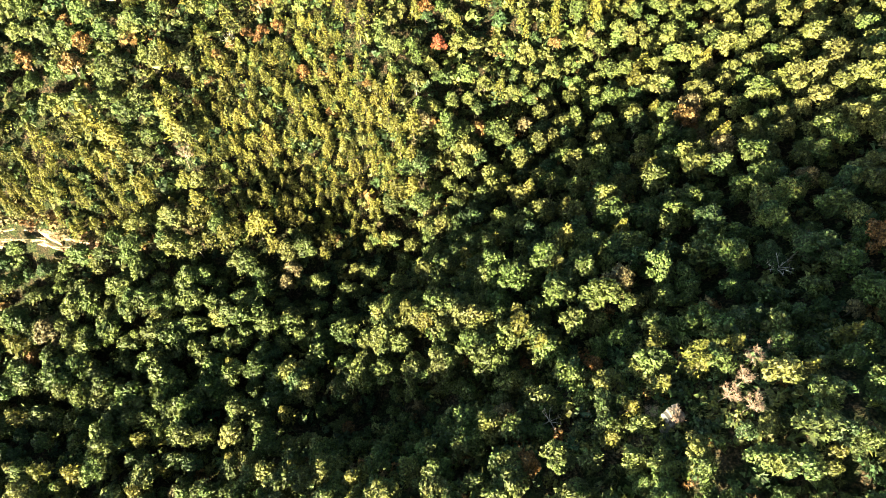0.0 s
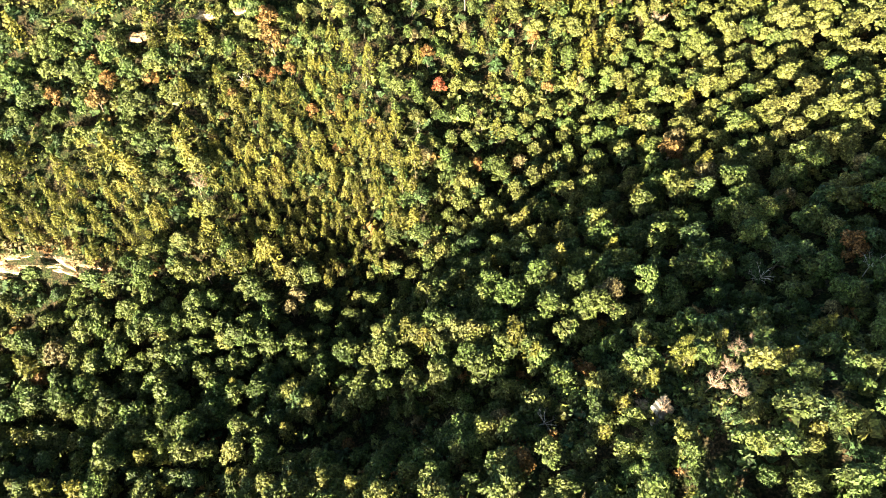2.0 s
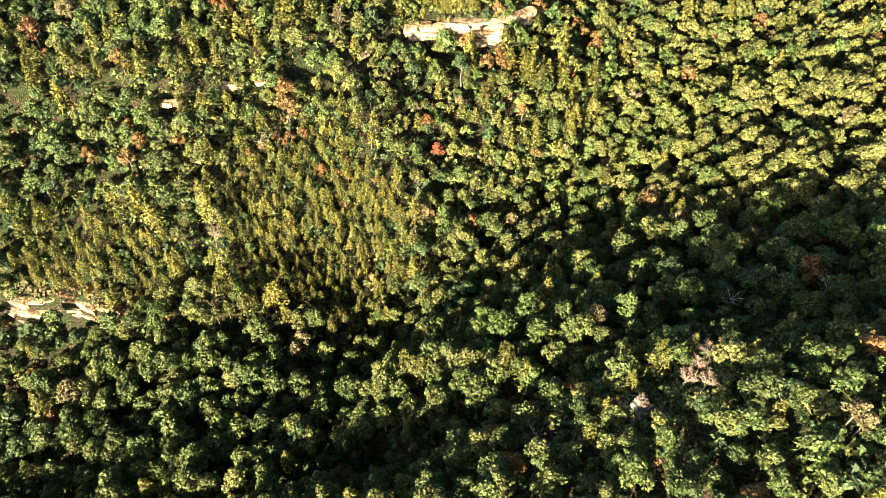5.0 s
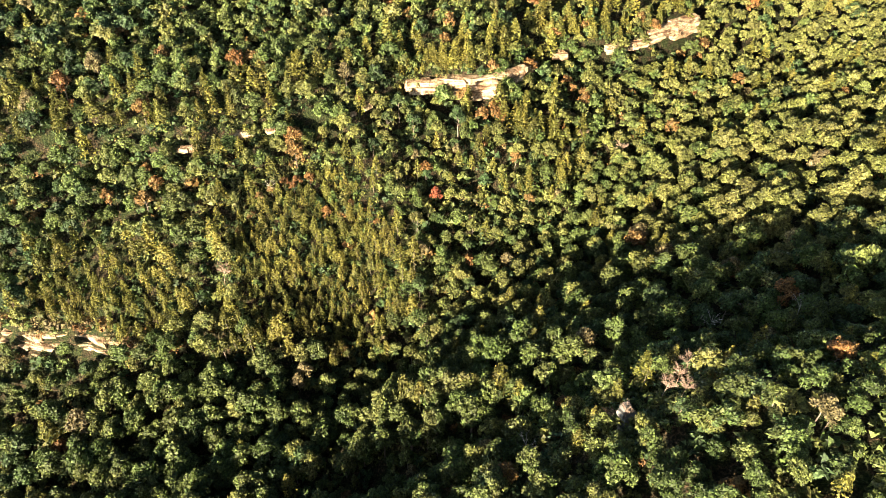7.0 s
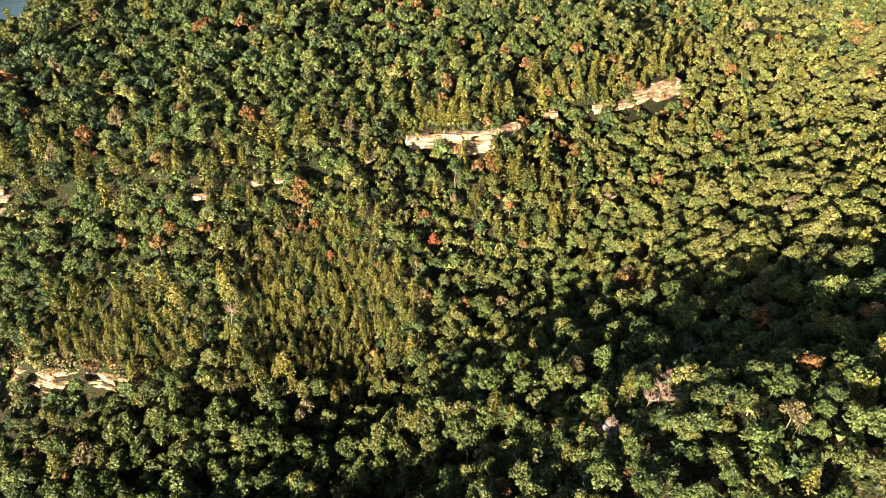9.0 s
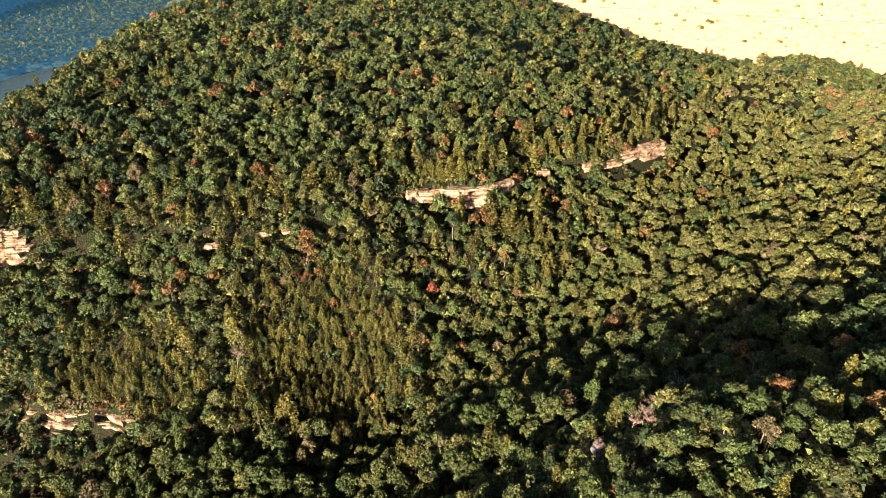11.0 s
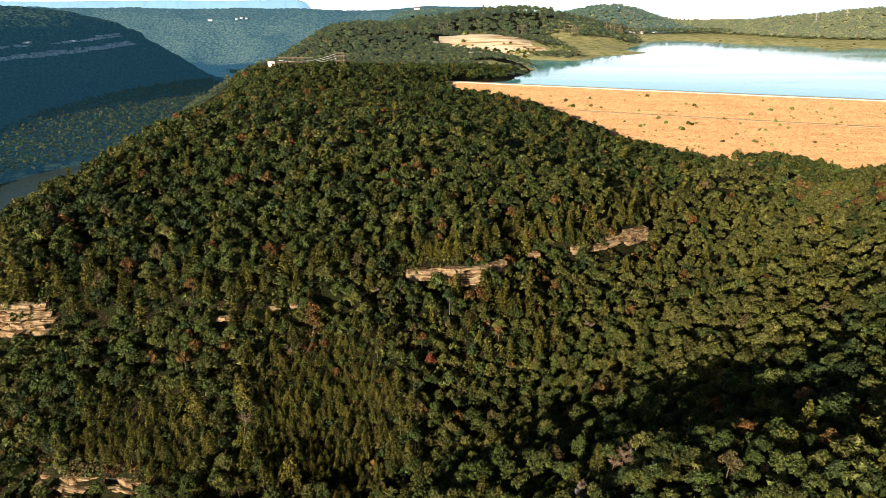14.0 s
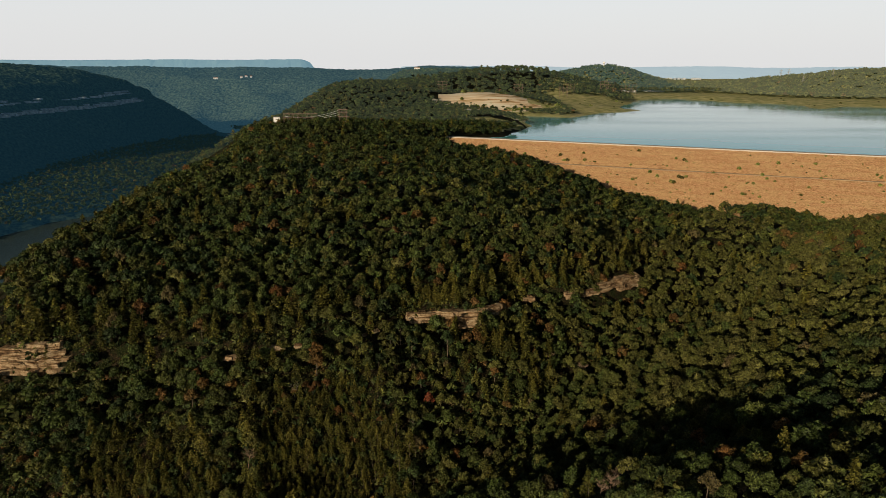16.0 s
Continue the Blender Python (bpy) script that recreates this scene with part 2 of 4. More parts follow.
def water_material(name, colour, rough, wave):
    m, n, l, b = material(name, rough, 0.5)
    b.inputs["Base Color"].default_value = (*colour, 1)
    b.inputs["IOR"].default_value = 1.33
    b.inputs["Specular IOR Level"].default_value = 0.28
    t = noise_tex(n, l, wave, 3)
    drift = n.new("ShaderNodeMapping"); drift.inputs["Scale"].default_value = (0.0018, 0.010, 1.0)
    l.new(n.new("ShaderNodeNewGeometry").outputs["Position"], drift.inputs["Vector"])
    calm = n.new("ShaderNodeMapRange")
    l.new(noise_tex(n, l, 1.0, 3, drift.outputs[0]).outputs[0], calm.inputs["Value"])
    calm.inputs["From Min"].default_value, calm.inputs["From Max"].default_value = 0.40, 0.66
    calm.inputs["To Min"].default_value, calm.inputs["To Max"].default_value = rough, rough + 0.07
    l.new(calm.outputs[0], b.inputs["Roughness"])
    bump = n.new("ShaderNodeBump"); bump.inputs["Strength"].default_value, bump.inputs["Distance"].default_value = 0.04, 0.3
    l.new(t.outputs[0], bump.inputs["Height"]); l.new(bump.outputs[0], b.inputs["Normal"])
    return m


LAKE = water_material("lake_water", (0.10, 0.44, 0.47), 0.05, 0.02)
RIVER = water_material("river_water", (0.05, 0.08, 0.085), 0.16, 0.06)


# wooded hillsides: dark leaf tones by noise, blue haze put in as emission
FAR_WOODS = haze_material("far_woods", (0.004, 0.012, 0.008), (0.060, 0.090, 0.055), (0.0052, 0.0215, 0.0340), 0.13)
FARTHER_WOODS = haze_material("farther_woods", (0.004, 0.014, 0.012), (0.085, 0.115, 0.075), (0.020, 0.062, 0.092), 0.10)
# horizon land: pale blue haze put into both base colour and glow
FARTHEST_WOODS = haze_material("farthest_woods", (0.05, 0.07, 0.08), (0.07, 0.10, 0.10), (0.19, 0.35, 0.43), 0.01)
LOWLAND = haze_material("hazy_lowland", (0.05, 0.07, 0.08), (0.10, 0.13, 0.12), (0.50, 0.63, 0.69), 0.004)

# ---- terrain ----
def bmesh_object(name, bm, mat, parent=None, label=""):
    me = bpy.data.meshes.new(name)
    bm.to_mesh(me)
    bm.free()
    me.materials.append(mat)
    ob = new(name, me)
    if parent is not None:
        ob.parent = parent
    if label:
        tagged(ob, label)
    return ob


part = bmesh_object


def array_object(name, verts, faces, mats, slots=None, smooth=False):
    """One mesh object from arrays: verts (n, 3), faces (m, 3 or 4)."""
    me = bpy.data.meshes.new(name)
    k = faces.shape[1]
    me.vertices.add(len(verts))
    me.vertices.foreach_set("co", np.ascontiguousarray(verts, dtype=np.float32).ravel())
    me.loops.add(faces.size)
    me.loops.foreach_set("vertex_index", np.ascontiguousarray(faces, dtype=np.int32).ravel())
    me.polygons.add(len(faces))
    me.polygons.foreach_set("loop_start", np.arange(0, faces.size, k, dtype=np.int32))
    for m in mats:
        me.materials.append(m)
    if slots is not None:
        me.polygons.foreach_set("material_index", np.ascontiguousarray(slots, dtype=np.int32))
    me.polygons.foreach_set("use_smooth", np.full(len(faces), smooth))
    me.update(calc_edges=True)
    return new(name, me)


def sstep(a, b, x):
    t = np.clip((x - a) / (b - a), 0, 1)
    return t * t * (3 - 2 * t)


def fbm(x, y, size, octaves=4, seed=0):
    """Smooth value noise, about -1 to 1, its largest swells size metres wide."""
    out, amp, total = np.zeros(np.shape(x)), 1.0, 0.0
    for o in range(octaves):
        gx, gy = np.asarray(x) / size * 2 ** o + 17.3 * o + seed, np.asarray(y) / size * 2 ** o - 9.1 * o + seed
        ix, iy = np.floor(gx), np.floor(gy)
        fx, fy = gx - ix, gy - iy
        fx, fy = fx * fx * (3 - 2 * fx), fy * fy * (3 - 2 * fy)
        def cell(i, j):
            h = np.sin(i * 127.1 + j * 311.7 + seed * 7.7) * 43758.5453
            return (h - np.floor(h)) * 2 - 1
        out += amp * ((cell(ix, iy) * (1 - fx) + cell(ix + 1, iy) * fx) * (1 - fy) + (cell(ix, iy + 1) * (1 - fx) + cell(ix + 1, iy + 1) * fx) * fy)
        total += amp
        amp *= 0.5
    return out / total


# The ravine: x, y, floor height, rise of the far bank, rise of the near bank
RAVINE = np.array([
    (-640, -70, -122, 0.70, 0.50),
    (-300, 20, -72, 0.80, 0.55),
    (-150, 58, -27, 1.10, 0.62),
    (-90, 63, -20, 1.14, 0.66),
    (-52, 72, -16, 1.12, 0.70),
    (-33, 92, -15, 1.10, 0.64),
    (-14, 119, -11, 1.00, 0.62),
    (12, 138, -5, 0.96, 0.54),
    (45, 161, 2, 0.94, 0.50),
    (98, 212, 20, 0.88, 0.45),
    (155, 250, 33, 0.84, 0.41),
    (200, 307, 45, 0.58, 0.44),
    (290, 400, 61, 0.60, 0.32),
    (430, 520, 60, 0.50, 0.16),
    (700, 560, 52, 0.20, 0.12),
], dtype=float)
# The line of the cliff over the far bank: x, y, height of its foot, height of the rock
CLIFF = np.array([
    (-640, 60, 36, 6),
    (-300, 164, 44, 8),
    (-200, 163, 46, 10),
    (-147, 171, 47, 8),
    (-102, 166, 47, 8),
    (-78, 178, 48, 8),
    (-35, 192, 50, 8),
    (-14, 211, 50, 9),
    (26, 214, 49, 11),
    (40, 226, 49, 11),
    (48, 246, 50, 10),
    (85, 253, 50, 8),
    (103, 262, 49, 9),
    (137, 287, 47, 11),
    (152, 312, 52, 3),
    (196, 372, 62, 0),
    (280, 450, 70, 0),
    (460, 620, 72, 0),
    (700, 700, 66, 0),
], dtype=float)
RIVER_Z, LAKE_Z, CREST_Z = -122.0, 90.0, 96.0
DAM_A, DAM_B = np.array((18.0, 818.0)), np.array((1000.0, 450.0))  # the ends of the dam's crest


def to_line(line, x, y):
    """Distance to a line of the plan (positive on its far side), and the line's own numbers and the place along it."""
    best = np.full(np.shape(x), 1e9)
    out = [np.zeros(np.shape(x)) for _ in range(line.shape[1])]
    for i in range(len(line) - 1):
        a, b = line[i], line[i + 1]
        d = b[:2] - a[:2]
        t = np.clip(((x - a[0]) * d[0] + (y - a[1]) * d[1]) / (d @ d), 0, 1)
        px, py = x - a[0] - t * d[0], y - a[1] - t * d[1]
        dist = np.hypot(px, py)
        near = dist < best
        best = np.where(near, dist, best)
        vals = (np.sign(d[0] * py - d[1] * px), *(a[k] + t * (b[k] - a[k]) for k in range(2, line.shape[1])), i + t)
        out = [np.where(near, v, o) for v, o in zip(vals, out)]
    return (best * out[0], *out[1:])


def to_ravine(x, y):
    return to_line(RAVINE, x, y)


def bump_hill(x, y, cx, cy, rx, ry, h, turn=0.0):
    c, s = math.cos(radians(turn)), math.sin(radians(turn))
    u, v = (x - cx) * c + (y - cy) * s, -(x - cx) * s + (y - cy) * c
    return h * np.exp(-((u / rx) ** 2 + (v / ry) ** 2))


def blob(x, y, cx, cy, rx, ry):
    return np.exp(-(((x - cx) / rx) ** 2 + ((y - cy) / ry) ** 2))


LEDGE = (-172, -121)


def ledge_y(x):
    """The line of the low ledge on the far bank."""
    return 109.0 - 0.08 * (np.asarray(x) + 142) + 1.5 * np.sin(np.asarray(x) * 0.21)


def dam_coords(x, y):
    d = (DAM_B - DAM_A) / np.linalg.norm(DAM_B - DAM_A)
    along = (x - DAM_A[0]) * d[0] + (y - DAM_A[1]) * d[1]
    out = (x - DAM_A[0]) * d[1] - (y - DAM_A[1]) * d[0]  # positive on the camera's side
    return along, out


SHORE = np.array([(60, 845), (98, 870), (162, 1058), (158, 1150), (126, 1308), (259, 1235), (347, 1360), (474, 1455), (440, 1560), (498, 1688), (589, 1929),
                  (726, 1999), (844, 1771), (960, 1700), (908, 1500), (1056, 1636), (1126, 1541), (1900, 1400), (1900, 50), (1010, 445)], dtype=float)


def inside_shore(x, y):
    """Signed distance to the lake's shore, positive in the water."""
    best, odd = np.full(np.shape(x), 1e9), np.zeros(np.shape(x), dtype=bool)
    for a, b in zip(SHORE, np.roll(SHORE, -1, 0)):
        d = b - a
        t = np.clip(((x - a[0]) * d[0] + (y - a[1]) * d[1]) / (d @ d), 0, 1)
        best = np.minimum(best, np.hypot(x - a[0] - t * d[0], y - a[1] - t * d[1]))
        cross = ((a[1] > y) != (b[1] > y)) & (x < d[0] * (y - a[1]) / (d[1] + 1e-9) + a[0])
        odd ^= cross
    return np.where(odd, best, -best)


def river_x(y):
    """The river's middle line."""
    return -745 + 260 * sstep(1050, 1600, y) - sstep(1900, 3600, y) * 760


def height(x, y):
    """The ground's height."""
    x, y = np.asarray(x, float), np.asarray(y, float)
    wob = 7 * fbm(x, y, 60, 3, 3)
    u, floor_z, rise_far, rise_near, along = to_ravine(x + 0.6 * wob, y + 0.6 * wob)
    # the far bank: slope, cliff band, then the gently rising plateau
    over, foot, rock, _ = to_line(CLIFF, x, y)
    share = np.abs(u) / (np.abs(u) + np.maximum(0, -over) + 1e-6)
    far = floor_z + (foot - floor_z) * share ** np.interp(along, (5.6, 6.5), (1.5, 0.85))
    gain = np.maximum(0, over)
    far = far + bump_hill(x, y, 255, 392, 75, 50, 11)
    far = np.where(over > 0, foot + rock * sstep(0, 1.8, gain) + 5 * sstep(2, 22, gain) * sstep(2, 6, rock) + 70 * (1 - np.exp(-gain * 0.27 / 70)) - 24 * sstep(330, 620, y + 0.35 * np.maximum(x, -60)), far)
    far = far - 16 * blob(x, y, 365, 400, 55, 60)
    # a low ledge of rock breaks the slope
    on_ledge = sstep(LEDGE[0] - 6, LEDGE[0] + 8, x) * sstep(LEDGE[1] + 8, LEDGE[1] - 8, x)
    step = y - ledge_y(x)
    far = far + on_ledge * (6.0 * sstep(-0.8, 0.6, step) * sstep(52, 14, step) + 2.0 * sstep(0.6, -0.8, step) * sstep(-16, -4, step))
    # the near bank, lower to the left
    left = sstep(-75, 35, x + 0.15 * y)
    cap = 8 + 80 * left + 25 * sstep(120, 300, x) * sstep(420, 250, y)
    rise = rise_near * np.maximum(0, np.abs(u) - 10)
    near = floor_z + cap * (1 - np.exp(-rise / cap)) + rise * 0.25 * left
    near -= 0.45 * left * np.maximum(0, 4 - y)
    near += bump_hill(x, y, 62, 33, 30, 22, 15) + bump_hill(x, y, 104, 10, 28, 28, 6) + bump_hill(x, y, 108, 36, 30, 20, 4) + bump_hill(x, y, -12, 77, 22, 15, 7)
    near += 7 * blob(x, y, -26, 15, 30, 13) - 9 * blob(x, y, -14, 46, 30, 10)
    near += bump_hill(x, y, 74, 8, 36, 30, 8) + bump_hill(x, y, 135, 62, 40, 30, 6) - bump_hill(x, y, 140, 165, 50, 36, 5) + bump_hill(x, y, 250, 385, 75, 45, 9)
    near -= 14 * blob(x, y, 365, 385, 50, 50)
    z = np.where(u > 0, far, near)
    # the hill behind the promontory falls off to the dam on its side
    al, out = dam_coords(x, y)
    crest = np.minimum(212, 5 + 0.85 * al) + 8 * fbm(x, y, 70, 2, 8)
    over_crest = crest - out
    z = np.where(al > 0, z - 0.17 * (over_crest + np.sqrt(over_crest ** 2 + 90 ** 2)) * sstep(0, 60, al) * sstep(420, 300, out), z)
    # the gorge: everything falls to the river
    edge = -196 - 23 * sstep(330, 262, y) - 10 * fbm(x * 0, y, 150, 2, 5) - 20 * sstep(520, 700, y)
    fall = np.maximum(0, edge - x)
    z = np.where((u > 0) | (y > 0), np.minimum(z, 150) - 0.72 * np.maximum(0, np.sqrt(fall ** 2 + 900) - 30), z)
    z = z + bump_hill(x, y, -155, 712, 80, 90, 18.5)
    # land round the lake and behind the hill
    back = 96 + 6 * fbm(x, y, 300, 3, 9)
    back = back - 0.60 * np.maximum(0, np.sqrt(np.maximum(0, -330 + 0.05 * y - x) ** 2 + 900) - 30)
    w = sstep(760, 900, y + 0.25 * x)
    z = z * (1 - w) + back * w
    z += bump_hill(x, y, 60, 1900, 300, 210, 50, 10) + bump_hill(x, y, -190, 1480, 150, 260, 52) + bump_hill(x, y, 285, 2040, 240, 150, 48) + bump_hill(x, y, 100, 1520, 170, 100, 24)
    z += bump_hill(x, y, 730, 2900, 190, 260, 64) + bump_hill(x, y, 300, 3000, 450, 250, 46) + bump_hill(x, y, -100, 3000, 300, 300, 40)
    z += bump_hill(x, y, 1560, 2420, 420, 330, 56) + bump_hill(x, y, 2150, 2300, 450, 500, 56) + bump_hill(x, y, 1150, 2450, 160, 200, 10)
    z += bump_hill(x, y, 110, 1445, 120, 34, 25)
    # dry hollow under the dam, and the lake's bed
    s = inside_shore(x, y)
    damside = (al > -60) & (out > 0) & (out < 330)
    face = CREST_Z - 3 - np.maximum(0, out - 5) / 2.9
    lower = np.minimum(z, face - 3 + 0.9 * np.maximum(0, out - 70))
    z = np.where(damside, z + (lower - z) * sstep(-40, 20, al), z)
    z = np.where(s > -60, np.minimum(z, LAKE_Z + np.maximum(-14, -s * 0.12)), z)
    # the river's bed and the flat on its other bank
    rx = river_x(y)
    flat = RIVER_Z + 5 + 0.10 * np.maximum(0, rx - 95 - x)
    z = np.maximum(z, RIVER_Z - 8)
    bed = np.abs(x - rx)
    z = np.where(x < rx + 90, flat, z)
    z = np.where(bed < 95, np.minimum(z, RIVER_Z - 6), z)
    # relief of the slopes
    return z + 1.6 * fbm(x, y, 28, 3, 1) * sstep(30, -10, s)


def spread(core_a, core_b, step, end_a, end_b, grow):
    """Grid lines: even in the core, then wider and wider."""
    mid = list(np.arange(core_a, core_b + 0.1, step))
    up, down_, s = [], [], step
    v = core_b
    while v < end_b:
        s *= grow; v += s; up.append(min(v, end_b))
    v, s = core_a, step
    while v > end_a:
        s *= grow; v -= s; down_.append(max(v, end_a))
    return np.array(down_[::-1] + mid + up)


def build_ground():
    gx, gy = spread(-320, 440, 4.6, -4200, 4200, 1.06), spread(-40, 560, 4.6, -2500, 4900, 1.045)
    X, Y = np.meshgrid(gx, gy)
    Z = height(X, Y)
    nx, ny = len(gx), len(gy)
    idx = np.arange(nx * ny).reshape(ny, nx)
    f = np.stack([idx[:-1, :-1], idx[:-1, 1:], idx[1:, 1:], idx[1:, :-1]], -1).reshape(-1, 4)
    v = np.stack([X, Y, Z], -1).reshape(-1, 3)
    cx, cy = (X[:-1, :-1] + X[1:, 1:]).ravel() / 2, (Y[:-1, :-1] + Y[1:, 1:]).ravel() / 2
    wob = 14 * fbm(cx, cy, 60, 3, 6)
    zone = np.zeros(len(f), int)
    shore = -inside_shore(cx + wob, cy + wob)
    zone[(shore > -20) & (shore < 260) & (cy > 1000) & (cx > 150) & (cy < 2300)] = 1
    zone[((cx - 60 + wob) / 85) ** 2 + ((cy - 1040) / 120) ** 2 < 1] = 1
    zone[((cx - 105 + wob) / 125) ** 2 + ((cy - 1410 + wob) / 70) ** 2 < 1] = 2
    zone[((cx - 285) / 10) ** 2 + ((cy - 405) / 16) ** 2 < 1] = 1
    zone[(cx > 560 + wob) & (cy > 1300)] = 1
    # valley floor across the river: woods colour with the blue haze glow in it
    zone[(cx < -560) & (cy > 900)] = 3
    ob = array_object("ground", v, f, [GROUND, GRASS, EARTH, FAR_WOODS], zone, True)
    return tagged(ob, "wooded mountainside ground with leaf litter, clay and dry grass", "ground", kind="structure")


build_ground()


def flat_sheet(name, pts, z, mat, label, category):
    bm = bmesh.new()
    bm.faces.new([bm.verts.new((float(x), float(y), z)) for x, y in pts])
    bmesh.ops.triangulate(bm, faces=bm.faces)
    return tagged(bmesh_object(name, bm, mat), label, category, kind="structure")


shore_out = [(40, 815), (60, 2150), (1200, 2150), (2300, 1900), (2300, 0), (1010, 452)]
flat_sheet("water_lake", shore_out, LAKE_Z, LAKE, "calm pale blue reservoir water behind the dam", "lake")
ys = list(range(-1200, 4600, 200))
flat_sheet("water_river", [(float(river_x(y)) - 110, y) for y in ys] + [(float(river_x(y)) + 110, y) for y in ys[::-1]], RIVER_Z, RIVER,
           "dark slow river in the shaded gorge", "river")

# ---- trees ----
rng = np.random.default_rng(7)


def cards(points, normals, size, rough, stretch=1.0, along=None):
    """Leaf clumps: small uneven three-cornered pieces, one at each point, facing about the way of its normal."""
    n = len(points)
    nrm = normals + rough * rng.normal(size=(n, 3))
    nrm /= np.linalg.norm(nrm, axis=1, keepdims=True)
    ref = rng.normal(size=(n, 3)) if along is None else along
    t = np.cross(nrm, ref)
    t /= np.linalg.norm(t, axis=1, keepdims=True) + 1e-9
    b = np.cross(nrm, t)
    s = (size * rng.uniform(0.65, 1.35, n))[:, None]
    corners = []
    for cx, cy in ((-1, -0.55), (0.95, -0.6), (0.05, 1.05)):
        jx, jy = rng.uniform(-0.3, 0.3, (2, n))
        corners.append(points + s * ((cx + jx)[:, None] * t + (cy + jy)[:, None] * b * stretch) + nrm * s * rng.uniform(-0.25, 0.25, (n, 1)))
    v = np.stack(corners, 1).reshape(-1, 3)
    return v, np.arange(3 * n).reshape(-1, 3)


def sphere_points(n):
    p = rng.normal(size=(n, 3))
    return p / np.linalg.norm(p, axis=1, keepdims=True)


def broadleaf_crown(leaves, size, wide=3.5, tall=3.4, base=7.6, inner=6, rough=0.38):
    """A crown of lobes, each wrapped in leaf clumps."""
    k = int(rng.integers(7, 11))
    ang = np.arange(k) * 2.4 + rng.uniform(0, 6)
    rad = wide * np.sqrt(np.linspace(0.02, 0.62, k)) * rng.uniform(0.8, 1.1, k)
    cen = np.stack([np.cos(ang) * rad, np.sin(ang) * rad, tall * (0.75 - 1.25 * (rad / wide) ** 2) + rng.normal(0, 0.5, k)], 1)
    lob = wide * rng.uniform(0.30, 0.46, k)
    share = lob ** 2 / (lob ** 2).sum()
    pts, nor = [], []
    for c, r, s in zip(cen, lob, share):
        want = int(leaves * s * 1.9) + 4
        d = sphere_points(want)
        d[:, 2] = np.where(d[:, 2] < -0.55, -d[:, 2], d[:, 2])
        p = c + d * r * rng.uniform(0.82, 1.08, (want, 1))
        keep = np.ones(want, bool)
        for c2, r2 in zip(cen, lob):
            if c2 is not c:
                keep &= np.linalg.norm(p - c2, axis=1) > r2 * 0.86
        pts.append(p[keep]); nor.append(d[keep] + np.array((0, 0, 0.35)))
    pts, nor = np.concatenate(pts), np.concatenate(nor)
    outer = leaves - inner * k
    if len(pts) > outer:
        pick = rng.permutation(len(pts))[:outer]
        pts, nor = pts[pick], nor[pick]
    v, f = cards(pts + np.array((0, 0, base)), nor, size, rough)
    # the dense inside of each lobe: a few large clumps that the light does not pass
    d = sphere_points(inner * k)
    d[:, 2] = np.abs(d[:, 2]) - 0.25
    c, r = np.repeat(cen, inner, 0), np.repeat(lob, inner)
    v2, f2 = cards(c + d * (0.55 * r)[:, None] + np.array((0, 0, base)), d, 1.0, 0.1)
    mid = v2.reshape(-1, 3, 3).mean(1, keepdims=True)
    v2 = (mid + (v2.reshape(-1, 3, 3) - mid) * (0.72 * r)[:, None, None]).reshape(-1, 3)
    return np.concatenate([v, v2]), np.concatenate([f, f2 + len(v)])


def pine_crown(leaves, size, wide=3.3, foot=4.0, top=15.0):
    """Whorls of upswept boughs, each a fringe of needle tufts."""
    t = rng.uniform(0, 1, leaves) ** 0.8
    whorl = np.round(t * 9) / 9 + rng.normal(0, 0.015, leaves)
    reach = wide * np.maximum(0.02, 1.03 - whorl) ** 0.75 * rng.uniform(0.25, 1.0, leaves) ** 0.6 * rng.uniform(0.8, 1.15, leaves)
    ang = np.round(rng.uniform(0, 7, leaves)) * (2 * math.pi / 7) + whorl * 21 + rng.normal(0, 0.16, leaves)
    out = np.stack([np.cos(ang), np.sin(ang), np.zeros(leaves)], 1)
    p = out * reach[:, None]
    p[:, 2] = foot + (top - foot) * whorl + reach * 0.18
    up = np.array((0, 0, 1.0)) + 0.45 * out
    up = up + 0.5 * rng.normal(size=up.shape)
    return cards(p, up, size, 0.35, 1.5, out)


def tube(bm, a, b, r1, r2, sides=6):
    a, b = Vector(a), Vector(b)
    q = (b - a).to_track_quat("Z", "Y")
    rings = []
    for c, r in ((a, r1), (b, r2)):
        rings.append([bm.verts.new(c + q @ Vector((math.cos(i * 2 * math.pi / sides) * r, math.sin(i * 2 * math.pi / sides) * r, 0))) for i in range(sides)])
    for i in range(sides):
        bm.faces.new((rings[0][i], rings[0][(i + 1) % sides], rings[1][(i + 1) % sides], rings[1][i]))
    bm.faces.new(rings[1])


def trunk_mesh(name, top, r, mat):
    bm = bmesh.new()
    p, n = Vector((0, 0, -1.5)), 4
    for i in range(n):
        q = Vector((random.uniform(-0.2, 0.2), random.uniform(-0.2, 0.2), -1.5 + (top + 1.5) * (i + 1) / n))
        tube(bm, p, q, r * (1 - 0.75 * i / n), r * (1 - 0.75 * (i + 1) / n))
        p = q
    me = bpy.data.meshes.new(name)
    bm.to_mesh(me); bm.free()
    me.materials.append(mat)
    return me


